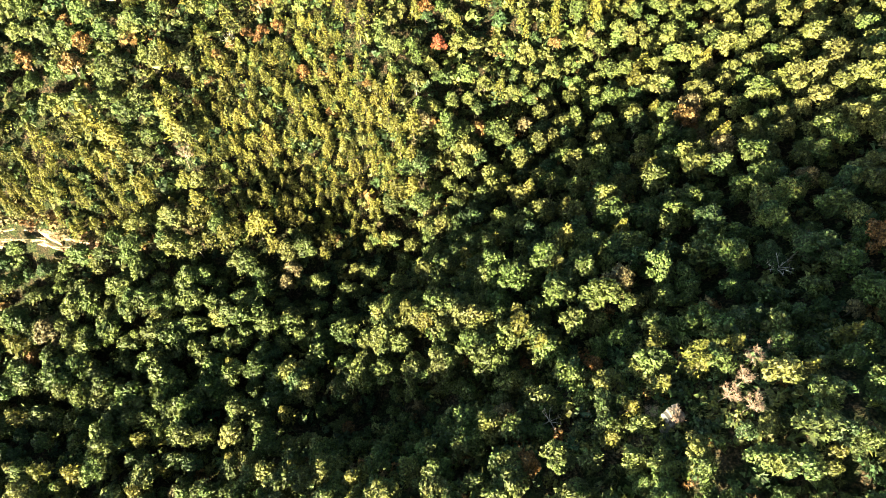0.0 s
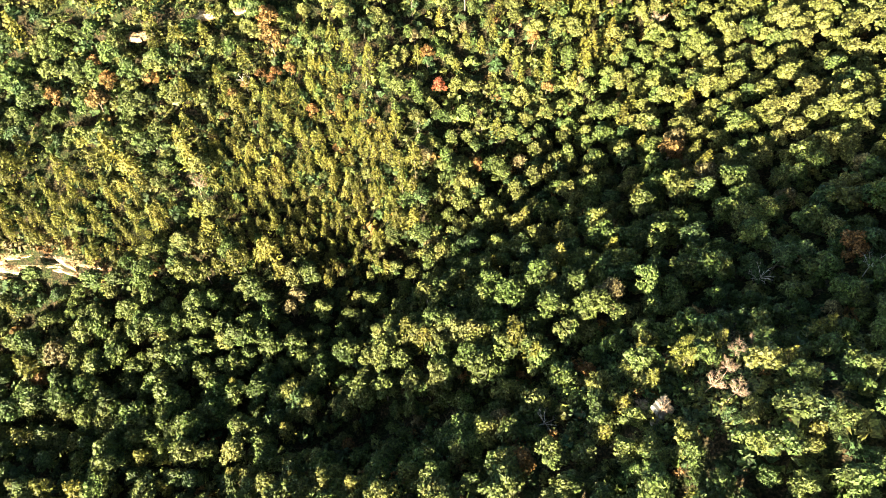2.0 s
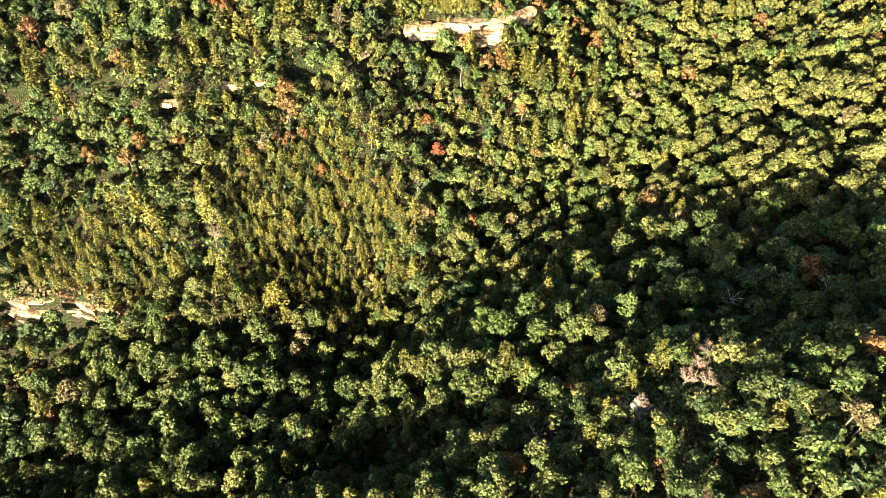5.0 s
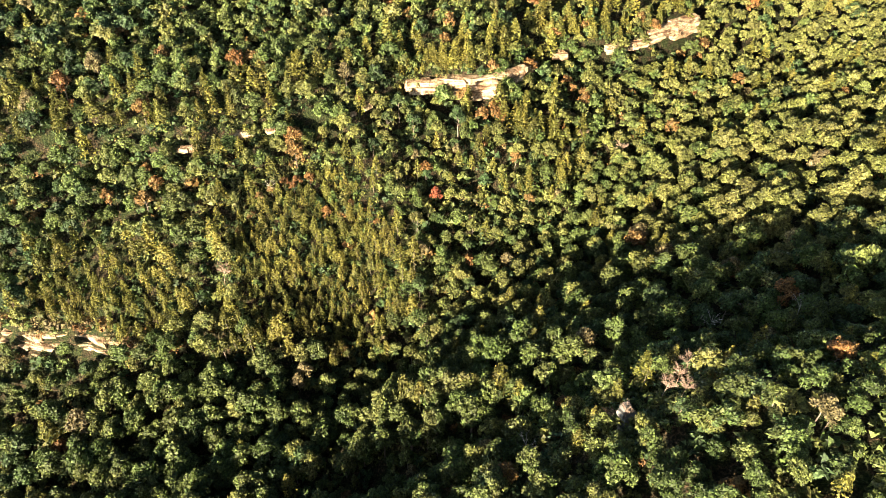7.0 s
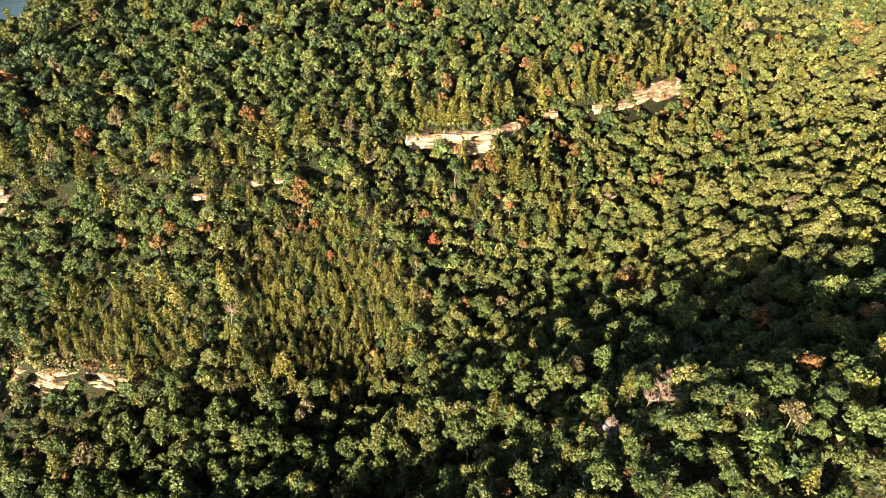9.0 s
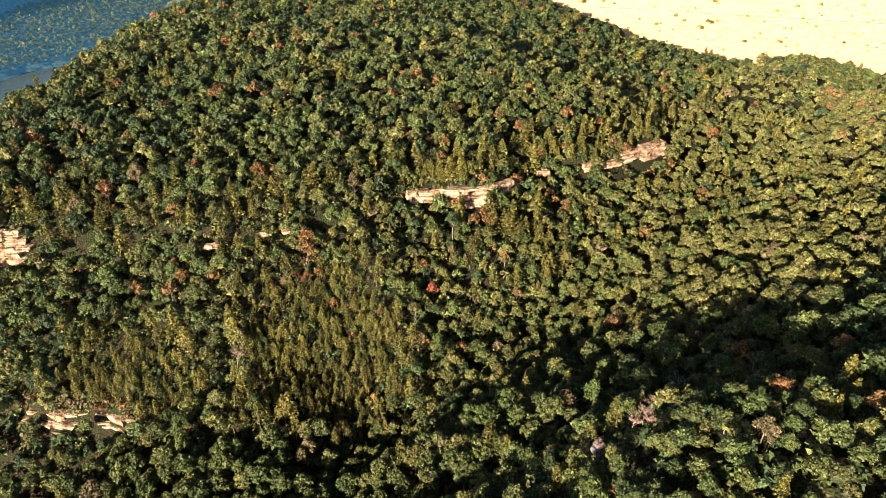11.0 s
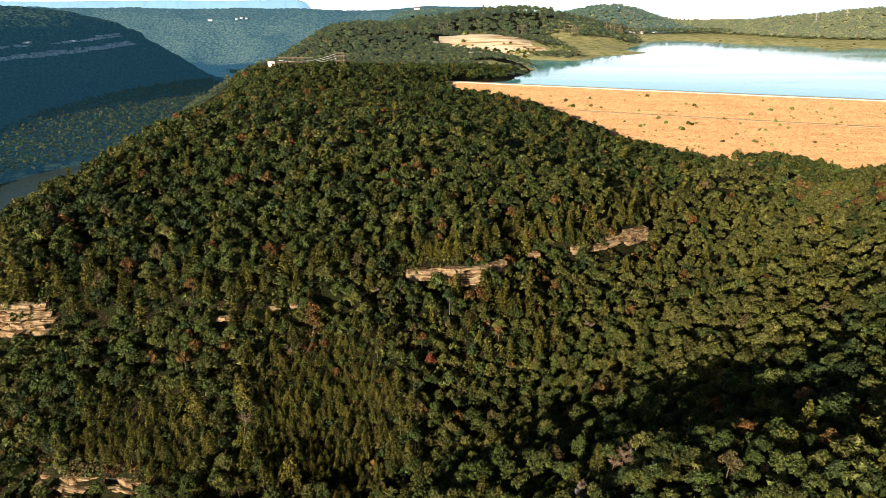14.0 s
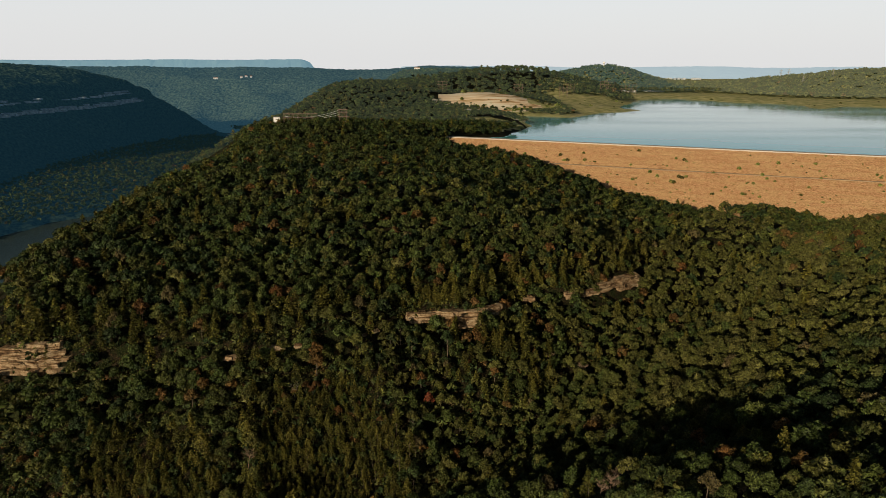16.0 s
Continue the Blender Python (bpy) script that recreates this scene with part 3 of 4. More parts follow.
def limbs_mesh(name, foot, count, reach, r, mat, twigs=0, rise=0.8, way=0.0):
    bm = bmesh.new()
    for i in range(count):
        a = way + i * 2.4 + random.uniform(-0.3, 0.3)
        z0 = foot + random.uniform(0, 2.5)
        tip = Vector((math.cos(a) * reach, math.sin(a) * reach, z0 + reach * rise * random.uniform(0.7, 1.2)))
        mid = Vector((tip.x * 0.5, tip.y * 0.5, z0 + (tip.z - z0) * 0.6))
        tube(bm, (0, 0, z0), mid, r, r * 0.7, 5)
        tube(bm, mid, tip, r * 0.7, r * 0.25, 5)
        for _ in range(twigs):
            s = mid.lerp(tip, random.uniform(0.0, 0.9))
            e = s + Vector((random.uniform(-1, 1), random.uniform(-1, 1), random.uniform(0.2, 1.1))) * reach * 0.38
            tube(bm, s, e, r * 0.32, r * 0.12, 3)
    me = bpy.data.meshes.new(name)
    bm.to_mesh(me); bm.free()
    me.materials.append(mat)
    return me


def card_mesh(name, v, f, mat):
    ob = array_object(name, v, f, [mat])
    me = ob.data
    bpy.data.objects.remove(ob)
    return me


# where each kind of tree grows
def wooded(x, y):
    z = height(x, y)
    al, out = dam_coords(x, y)
    ok = inside_shore(x, y) < -6
    ok &= ~((al > -25) & (out > -40) & (out < (CREST_Z - z) * 2.9 - 2) & (z < 97))
    ok &= np.abs(x - river_x(y)) > 104
    clear = ((x - 105) / 130) ** 2 + ((y - 1410) / 75) ** 2 < 1
    clear |= ((x - 92) / 48) ** 2 + ((y - 1050) / 75) ** 2 < 1
    clear |= (x > 60) & (x < 270) & (y > 1300) & (y < 1480)
    clear |= ((x - 62) / 26) ** 2 + ((y - 1222) / 34) ** 2 < 1
    clear |= (x > 280) & (x < 640) & (y > 1240) & (y < 1760)
    clear |= (x > 560) & (y > 1400) & (inside_shore(x, y) > -190)
    clear |= ((x + 196) / 30) ** 2 + ((y - 733) / 7) ** 2 < 1
    clear |= (x > 500) & (y < 1000) & (y > 600)
    clear |= ((x - 285) / 9) ** 2 + ((y - 405) / 15) ** 2 < 1
    ok &= ~clear
    return ok, z


def slope_at(x, y):
    return np.hypot(height(x + 1.5, y) - height(x - 1.5, y), height(x, y + 1.5) - height(x, y - 1.5)) / 3


def pine_share(x, y, z):
    u, _, _, _, along = to_ravine(x, y)
    lip = 0.65 * np.exp(-((to_line(CLIFF, x, y)[0] - 8) / 8.0) ** 2) * (u > 0) * (along < 11)
    p = 0.05 + lip
    p = np.maximum(p, 0.95 * sstep(0.25, 0.5, blob(x, y, -48, 138, 38, 34)))
    p = np.maximum(p, 0.85 * sstep(0.3, 0.55, blob(x, y, -125, 122, 34, 20)))
    p = np.maximum(p, 0.5 * sstep(0.3, 0.6, blob(x, y, 35, 195, 40, 25)))
    p = np.maximum(p, 0.35 * sstep(0.3, 0.6, blob(x, y, 62, 42, 26, 12)))
    return p


def scatter(x0, x1, y0, y1, cell):
    gx, gy = np.meshgrid(np.arange(x0, x1, cell), np.arange(y0, y1, cell))
    gx = gx + (np.arange(gx.shape[0]) % 2)[:, None] * cell * 0.5
    x, y = gx.ravel() + rng.uniform(-0.64, 0.64, gx.size) * cell, gy.ravel() + rng.uniform(-0.64, 0.64, gx.size) * cell
    return x, y


OUTCROPS = [(-212, -178), (-38, -29), (-15, 0), (1, 25), (29, 41), (84, 90), (108, 138)]  # the stretches (in x) where the cliff shows


def cliff_y(x):
    """Where the cliff band runs, for each x."""
    return np.interp(x, CLIFF[:, 0], CLIFF[:, 1])


def cliff_foot(x):
    return float(np.interp(x, CLIFF[:, 0], CLIFF[:, 2]))


KNOLL_GAPS = [(57, 34), (63, 37), (66, 44), (48, 32), (28, 36), (53, 30)]


def bare_rock(x, y):
    """The foot of the open stretches of cliff, and the low ledge."""
    yc = cliff_y(x)
    bare = np.zeros(np.shape(x), bool)
    for a, b in OUTCROPS:
        bare |= (x > a) & (x < b) & (y < yc - 0.5) & (y > yc - 4.5)
    bare |= (x > 92) & (x < 141) & (y < yc - 0.5) & (y > yc - 15)
    bare |= (x > LEDGE[0]) & (x < LEDGE[1]) & (y > ledge_y(x) - 7) & (y < ledge_y(x) + 2)
    for cx, cy in KNOLL_GAPS:
        bare |= (x - cx) ** 2 + (y + 1.5 - cy) ** 2 < 17
    bare |= ((x - 18) / 7) ** 2 + ((y - 176) / 5) ** 2 < 1
    return bare


def plant(x0, x1, y0, y1, cell, keep=None, low=0.62, high=1.28):
    x, y = scatter(x0, x1, y0, y1, cell)
    ok, z = wooded(x, y)
    if keep is not None:
        ok &= keep(x, y)
    ok &= ~bare_rock(x, y)
    x, y, z = x[ok], y[ok], z[ok]
    n = len(x)
    size = low + (high - low) * rng.beta(1.6, 1.8, n)
    small = np.maximum(blob(x, y, -22, 95, 22, 24), 0.7 * blob(x, y, 10, 175, 80, 30))
    size *= 1 - 0.34 * sstep(0.3, 0.7, small)
    size *= 1 - 0.45 * sstep(0.3, 0.6, blob(x, y, -16, 45, 32, 11))
    size *= 1 + 0.15 * sstep(0.3, 0.7, blob(x, y, 64, 38, 24, 14))
    size *= 1 + 0.22 * sstep(0.3, 0.7, np.maximum(blob(x, y, -95, 68, 60, 26), blob(x, y, 5, 70, 34, 26)))
    size *= 1 - 0.3 * sstep(LEDGE[0] - 4, LEDGE[0] + 4, x) * sstep(LEDGE[1] + 4, LEDGE[1] - 4, x) * sstep(84, 92, y) * sstep(113, 108, y)
    pine = rng.uniform(0, 1, n) < pine_share(x, y, z)
    return np.stack([x, y, z], 1), size, rng.uniform(0, 6.283, n), pine


GREEN, DEEP, PINE, RUST, RED, PALE, OLIVE = range(7)
LEAF_SLOTS = [LEAF, LEAF_DEEP, NEEDLE, LEAF_RUST, LEAF_RED, LEAF_PALE, LEAF_OLIVE]
RUSTY = [(-112, 152, 12), (-92, 150, 9), (-70, 150, 7), (-163, 214, 14), (-183, 197, 7), (-60, 168, 8), (60, 238, 8), (-6, 176, 5), (20, 205, 9), (36, 19, 4), (-32, 60, 3), (105, 270, 9)]
REDS = [(-106, 343), (162, 498), (-1, 166)]


def kinds(p, pine):
    """The kind of each tree."""
    n = len(p)
    r = rng.uniform(0, 1, n)
    deep = fbm(p[:, 0], p[:, 1], 90, 2, 4) + 0.25 * sstep(240, 420, p[:, 1]) * sstep(160, 60, p[:, 0]) - 0.35 * sstep(900, 1000, p[:, 1])
    k = np.where(r < 0.20 + 0.45 * deep, DEEP, GREEN)
    bowl = sstep(60, 150, p[:, 0]) * sstep(60, 140, p[:, 1]) * sstep(420, 330, p[:, 1])
    right_shore = 0.75 * sstep(500, 900, p[:, 0]) * sstep(1000, 1300, p[:, 1])
    olive = right_shore + np.clip(0.18 + 0.35 * fbm(p[:, 0], p[:, 1], 70, 2, 14) + 0.62 * bowl + 0.35 * blob(p[:, 0], p[:, 1], 64, 36, 24, 15), 0, 0.9) * sstep(620, 300, p[:, 1] - 1.2 * np.maximum(0, p[:, 0] - 100))
    k = np.where(rng.uniform(0, 1, n) < olive, OLIVE, k)
    rust = 0.008 + 0.026 * sstep(130, 260, p[:, 1]) * sstep(760, 560, p[:, 1])
    for cx, cy, rad in RUSTY:
        rust = np.maximum(rust, 0.34 * blob(p[:, 0], p[:, 1], cx, cy, rad, rad))
    rust = rust + 0.22 * sstep(1000, 1200, p[:, 0]) * sstep(0.1, 0.4, fbm(p[:, 0], p[:, 1], 160, 2, 71))
    r2 = rng.uniform(0, 1, n)
    k = np.where(r2 < rust, np.where(rng.uniform(0, 1, n) < 0.003, RED, RUST), k)
    for cx, cy in REDS:
        d = np.hypot(p[:, 0] - cx, p[:, 1] - cy)
        if d.min() < 6:
            k[int(np.argmin(d))] = RED
    k = np.where((r2 > 0.985) & (p[:, 1] < 420), PALE, k)
    return np.where(pine & (k != RUST), PINE, k)


def protos(maker, count, leaves, size):
    out = []
    for _ in range(count):
        out.append(maker(leaves, size))
    return out


def forest(name, p, size, turn, kind, broad, pines, label, tall=1.0):
    """Many trees' crowns, joined."""
    vs, slots = [], []
    for group, isp in ((broad, False), (pines, True)):
        pick = np.nonzero((kind == PINE) == isp)[0]
        which = rng.integers(0, len(group), len(pick))
        for g, (v, f) in enumerate(group):
            sel = pick[which == g]
            if not len(sel):
                continue
            c, s = np.cos(turn[sel]), np.sin(turn[sel])
            k = size[sel][:, None]
            squash = rng.uniform(0.85, 1.2, (len(sel), 1))
            X = (v[None, :, 0] * c[:, None] - v[None, :, 1] * s[:, None]) * k * squash + p[sel, 0][:, None]
            Y = (v[None, :, 0] * s[:, None] + v[None, :, 1] * c[:, None]) * k / squash + p[sel, 1][:, None]
            Z = v[None, :, 2] * k * tall + p[sel, 2][:, None]
            vs.append(np.stack([X, Y, Z], -1).reshape(-1, 3))
            slots.append(np.repeat(kind[sel], len(f)))
    v, slots = np.concatenate(vs), np.concatenate(slots)
    ob = array_object(name, v, np.arange(len(v)).reshape(-1, 3), LEAF_SLOTS, slots)
    return tagged(ob, label, "forest", kind="stuff")


BROAD_0, PINE_0 = protos(lambda n, s: broadleaf_crown(n, s, inner=5, rough=0.8), 9, 580, 0.35), protos(pine_crown, 5, 330, 0.35)
BROAD_1, PINE_1 = protos(lambda n, s: broadleaf_crown(n, s, inner=5, rough=0.65), 7, 195, 0.54), protos(pine_crown, 4, 200, 0.50)
BROAD_2, PINE_2 = protos(lambda n, s: broadleaf_crown(n, s, inner=2, rough=0.5), 7, 76, 0.80), protos(pine_crown, 4, 72, 0.80)
BROAD_3, PINE_3 = protos(lambda n, s: broadleaf_crown(n, s, inner=0), 5, 26, 1.6), protos(pine_crown, 3, 24, 1.5)
BROAD_4 = protos(lambda n, s: broadleaf_crown(n, s, inner=0), 5, 18, 3.1)


def near_zone(x, y):
    return (y > -14 - 0.13 * x) & (y < 200) & (x > -150 - 0.2 * y) & (x < 104 + 0.42 * y)


def wedge(x, y, more=12.0):
    """The stretch of the plan that lies before the camera's line."""
    return np.abs(x - 8) < 0.665 * (y + 150) + more


def hazy_part(x, y):
    return (y > 2250) | (x > 900)


def below_path(x, y):
    """The slope under the camera's line, out of its view."""
    return (np.abs(x) < 240) & (y > -230) & (y < -28)


def on_knoll(x, y):
    return (x + 26 * fbm(x, y, 26, 2, 61) > 40 - 0.25 * y) & (y + 14 * fbm(x, y, 22, 2, 62) < 66)


def pine_stand(x, y):
    """The young pines that crowd the far bank."""
    return np.maximum(blob(x, y, -47, 137, 36, 34), blob(x, y, -122, 120, 36, 13)) + 0.12 * fbm(x, y, 18, 2, 12) > 0.42


def joined(*lots):
    return tuple(np.concatenate(k) for k in zip(*lots))


YOUNG = plant(-180, 0, 95, 180, 3.25, lambda x, y: pine_stand(x, y) & near_zone(x, y), 0.40, 0.74)
YOUNG = (*YOUNG[:3], rng.uniform(0, 1, len(YOUNG[1])) < 0.93)
NEAR = joined(plant(-220, 220, -25, 218, 6.0, lambda x, y: near_zone(x, y) & ~on_knoll(x, y) & ~pine_stand(x, y), 0.72, 1.35),
              plant(-220, 220, -25, 100, 5.2, lambda x, y: near_zone(x, y) & on_knoll(x, y), 0.5, 1.05), YOUNG)
MID = plant(-300, 330, -30, 330, 5.7, lambda x, y: ~near_zone(x, y) & (wedge(x, y) | (x < -80) & (x > -200) & (y > -30) & (y < 60)), 0.55, 1.3)
FAR = plant(-330, 600, 330, 960, 6.8, wedge, 0.65, 1.4)
BEHIND = plant(-330, 330, -330, 330, 9.5, lambda x, y: ((~wedge(x, y) & ~near_zone(x, y) & ~((x < -80) & (x > -200) & (y > -30) & (y < 60))) | (y < -28)) & ~below_path(x, y))
UNDER = plant(-240, 240, -230, -24, 7.0, below_path)
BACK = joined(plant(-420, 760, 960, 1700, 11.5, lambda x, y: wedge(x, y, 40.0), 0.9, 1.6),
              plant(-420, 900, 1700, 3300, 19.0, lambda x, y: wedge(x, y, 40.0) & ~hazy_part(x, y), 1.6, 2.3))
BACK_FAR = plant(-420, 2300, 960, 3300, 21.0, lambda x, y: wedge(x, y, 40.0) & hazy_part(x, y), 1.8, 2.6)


# pines crowd the lip of the cliff and hang over it
LIP_X = np.concatenate([rng.uniform(-20, 44, 46), rng.uniform(50, 141, 60)])
LIP_Y = cliff_y(LIP_X) + rng.uniform(2.0, 8.5, len(LIP_X))
MID = joined(MID, (np.stack([LIP_X, LIP_Y, height(LIP_X, LIP_Y) - 0.6], 1), rng.uniform(0.42, 0.78, len(LIP_X)), rng.uniform(0, 6.283, len(LIP_X)), rng.uniform(0, 1, len(LIP_X)) < 0.8))


def grow(name, planted, broad, pines, label, tall=1.0):
    p, size, turn, pine = planted
    return forest(name, p, size, turn, kinds(p, pine), broad, pines, label, tall)


WOODS = "dense mixed forest of green oaks and pines with early autumn colour"
grow("forest_plateau", MID, BROAD_1, PINE_1, WOODS)
grow("forest_ridge", FAR, BROAD_2, PINE_2, WOODS)
grow("forest_slope", UNDER, protos(lambda n, s: broadleaf_crown(n, s, inner=0), 5, 46, 1.25), PINE_3, WOODS)
grow("forest_rim", BEHIND, BROAD_3, PINE_3, WOODS)
LEAF_SLOTS_NEAR = LEAF_SLOTS


def in_haze(haze_glow, word):
    """Copies of the leaves' materials, haze before far woods painted in as emission."""
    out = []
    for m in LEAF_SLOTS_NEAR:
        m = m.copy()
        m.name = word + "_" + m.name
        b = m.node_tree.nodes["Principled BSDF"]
        b.inputs["Emission Color"].default_value = (*haze_glow, 1)
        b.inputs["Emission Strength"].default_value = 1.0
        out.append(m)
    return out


# woods beyond the lake: haze is put into the leaves as a glow
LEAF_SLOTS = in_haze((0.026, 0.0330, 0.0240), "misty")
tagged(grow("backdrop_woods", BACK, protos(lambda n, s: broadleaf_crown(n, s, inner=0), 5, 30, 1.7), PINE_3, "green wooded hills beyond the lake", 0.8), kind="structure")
# strongest here: the warm glow also stands for sun on the right hills
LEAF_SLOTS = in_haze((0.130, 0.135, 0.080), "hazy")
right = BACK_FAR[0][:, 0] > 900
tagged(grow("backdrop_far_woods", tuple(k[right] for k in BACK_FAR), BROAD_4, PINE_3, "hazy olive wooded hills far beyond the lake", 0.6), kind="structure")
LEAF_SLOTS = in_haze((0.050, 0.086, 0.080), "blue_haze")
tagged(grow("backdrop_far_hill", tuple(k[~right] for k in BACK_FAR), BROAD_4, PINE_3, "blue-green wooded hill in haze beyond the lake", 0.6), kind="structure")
LEAF_SLOTS = LEAF_SLOTS_NEAR


# low bushes fill the gaps of the near slopes, and crowd the foot of the rocks
def bushes(name, x, y, low, high, leaves, size, dry_share, label):
    ok, z = wooded(x, y)
    yc = cliff_y(x)
    for a, b in OUTCROPS:
        ok &= ~((x > a - 1) & (x < b + 1) & (y < yc - 1.5) & (y > yc - 4.5))
    ok &= ~((x > LEDGE[0]) & (x < LEDGE[1]) & (y > ledge_y(x) - 5) & (y < ledge_y(x) + 0.4))
    x, y, z = x[ok], y[ok], z[ok]
    n = len(x)
    k = rng.uniform(low, high, n)
    p = np.stack([x, y, z - 6.2 * k], 1)
    draw = rng.uniform(0, 1, (4, n))
    kind = np.where(draw[0] < 0.04, RUST, np.where(draw[1] < 0.35, OLIVE, np.where(draw[2] < 0.5, DEEP, GREEN)))
    kind = np.where(draw[3] < dry_share(x, y), np.where(draw[1] < 0.3, RUST, PALE), kind)
    return forest(name, p, k, rng.uniform(0, 6.28, n), kind, protos(lambda m, s: broadleaf_crown(m, s, inner=0), 5, leaves, size), PINE_3, label)


def undergrowth():
    bushes("undergrowth", *scatter(-215, 215, 0, 270, 5.0), 0.45, 0.95, 34, 1.12, lambda x, y: 0 * x, "low green bushes and saplings under the trees")
    # thick low growth on the steep banks, dry above the ledge and on the knoll
    x, y = scatter(-235, 150, 18, 275, 2.6)
    steep = slope_at(x, y) > 0.8
    steep |= on_ledge_bank(x, y) | (blob(x, y, 58, 35, 20, 10) > 0.4) | (blob(x, y, 16, 174, 9, 6) > 0.35)
    bushes("scrub", x[steep], y[steep], 0.34, 0.72, 46, 0.80, lambda x, y: 0.85 * on_ledge_bank(x, y) + 0.08 * (y < 60) + 0.8 * blob(x, y, 16, 174, 9, 6), "low scrub and dry grass on the steep banks")


def on_ledge_bank(x, y):
    return (x > LEDGE[0] - 4) & (x < LEDGE[1] + 26) & (y > ledge_y(x) - 1) & (y < ledge_y(x) + 7)


undergrowth()


# single trees of the ravine: each one a thing with its own trunk, limbs and crown
def tree_proto(name, crown, mat, label, category, group, conifer=False):
    root = tagged(new(name), label, category, group)
    trunk = new("trunk", trunk_mesh("trunk", 12.5 if conifer else 9.0, 0.22 if conifer else 0.28, BARK))
    trunk.parent = root
    if not conifer:
        for a in (0.4, 2.5, 4.6):
            new("limb", limbs_mesh("limb", 4.5, 1, 2.6, 0.12, BARK, 0, 0.8, a)).parent = trunk
    new("crown", card_mesh("crown", *crown, mat)).parent = root
    return root


def single_trees():
    p, size, turn, pine = NEAR
    kind = kinds(p, pine)
    order = np.argsort(np.abs(p[:, 0] + 10) + np.abs(p[:, 1] - 75) * 0.9)
    looks = {GREEN: ("broadleaf_tree", BROAD_0[:4], LEAF, "tall oak with a lobed yellow-green crown in dense forest", "tree", "broadleaf trees", 150),
             DEEP: ("broadleaf_tree", BROAD_0[4:6], LEAF_DEEP, "tall oak with a dark green crown in dense forest", "tree", "broadleaf trees", 60),
             PINE: ("pine_tree", PINE_0[:3], NEEDLE, "slender pine with olive-yellow needles on the slope", "pine tree", "pines on the slope", 240),
             OLIVE: ("broadleaf_tree", BROAD_0[2:5], LEAF_OLIVE, "tall oak with an olive-gold crown in dense forest", "tree", "broadleaf trees", 90),
             RUST: ("autumn_tree", BROAD_0[6:7], LEAF_RUST, "tree with rust-orange autumn leaves among green ones", "tree", "autumn trees", 60),
             RED: ("autumn_tree", BROAD_0[7:8], LEAF_RED, "tree with bright red autumn leaves among green ones", "tree", "autumn trees", 20),
             PALE: ("fading_tree", BROAD_0[7:8], LEAF_PALE, "tree with thin pale tan fading leaves", "tree", "fading trees", 60)}
    taken = np.zeros(len(p), bool)
    for k, (name, crowns, mat, label, cat, group, most) in looks.items():
        sel = [i for i in order if kind[i] == k][:most]
        first = [tree_proto(name, c, mat, label, cat, group, k == PINE) for c in crowns]
        for j, i in enumerate(sel):
            taken[i] = True
            m = pose(float(p[i, 0]), float(p[i, 1]), float(p[i, 2]), 0, 0, math.degrees(float(turn[i]))) @ Matrix.Diagonal((float(size[i]),) * 3 + (1,))
            if j < len(first):
                first[j].matrix_basis = m
            else:
                src = first[j % len(first)]
                ob = copy_thing(src, Matrix())
                ob.matrix_basis = m
        for extra in first[len(sel):]:
            for o in list(extra.children_recursive) + [extra]:
                bpy.data.objects.remove(o)
    rest = ~taken
    forest("forest_ravine", p[rest], size[rest], turn[rest], kind[rest], BROAD_0, PINE_0, WOODS)


single_trees()


def drop(x, y, up=0.0):
    return float(height(np.array([x]), np.array([y]))[0]) + up


def bare_tree(name, tall, reach, count, twigs, mat, label, thick=0.11):
    root = tagged(new(name), label, "dead tree", "dead trees")
    trunk = new("trunk", trunk_mesh("trunk", tall, thick * 1.7, mat))
    trunk.parent = root
    for i in range(count):
        new("branch", limbs_mesh("branch", tall * 0.45, 1, reach, thick, mat, twigs, 0.9, i * 2.4)).parent = trunk
    return root


snag = bare_tree("dead_tree", 11, 4.2, 7, 4, DEADWOOD, "bare bleached dead tree with crooked branches")
brush = bare_tree("leafless_tree", 8, 2.9, 14, 40, bark_material("dry_twigs", (0.15, 0.10, 0.07), (0.29, 0.21, 0.15)), "leafless tree with dense pinkish-brown twigs", 0.075)
SNAGS = [(25.5, 36, 0.7, 20), (24.5, 147, 0.55, 100), (83, 69.5, 0.75, 200), (-68, 160, 0.6, 310), (204, 246, 0.9, 40), (104, 66, 0.8, 120)]
for i, (x, y, k, a) in enumerate(SNAGS):
    m = pose(x, y, drop(x, y, 1.5), 4, 3, a) @ Matrix.Diagonal((k, k, k, 1))
    if i:
        copy_thing(snag, Matrix()).matrix_basis = m
    else:
        snag.matrix_basis = m
BRUSH = [(57, 34, 0.7, 0), (61, 37, 0.6, 50), (65, 42, 0.65, 130), (70, 46, 0.6, 220), (48, 31, 0.6, 20), (45, 33, 0.5, 90), (60, 31, 0.7, 10), (-84, 128, 0.9, 0), (88, 205, 1.0, 60), (70, 207, 0.9, 130)]
for i, (x, y, k, a) in enumerate(BRUSH):
    m = pose(x, y, drop(x, y, 2.5), -6, 8, a) @ Matrix.Diagonal((k, k, k, 1))
    if i:
        copy_thing(brush, Matrix()).matrix_basis = m
    else:
        brush.matrix_basis = m

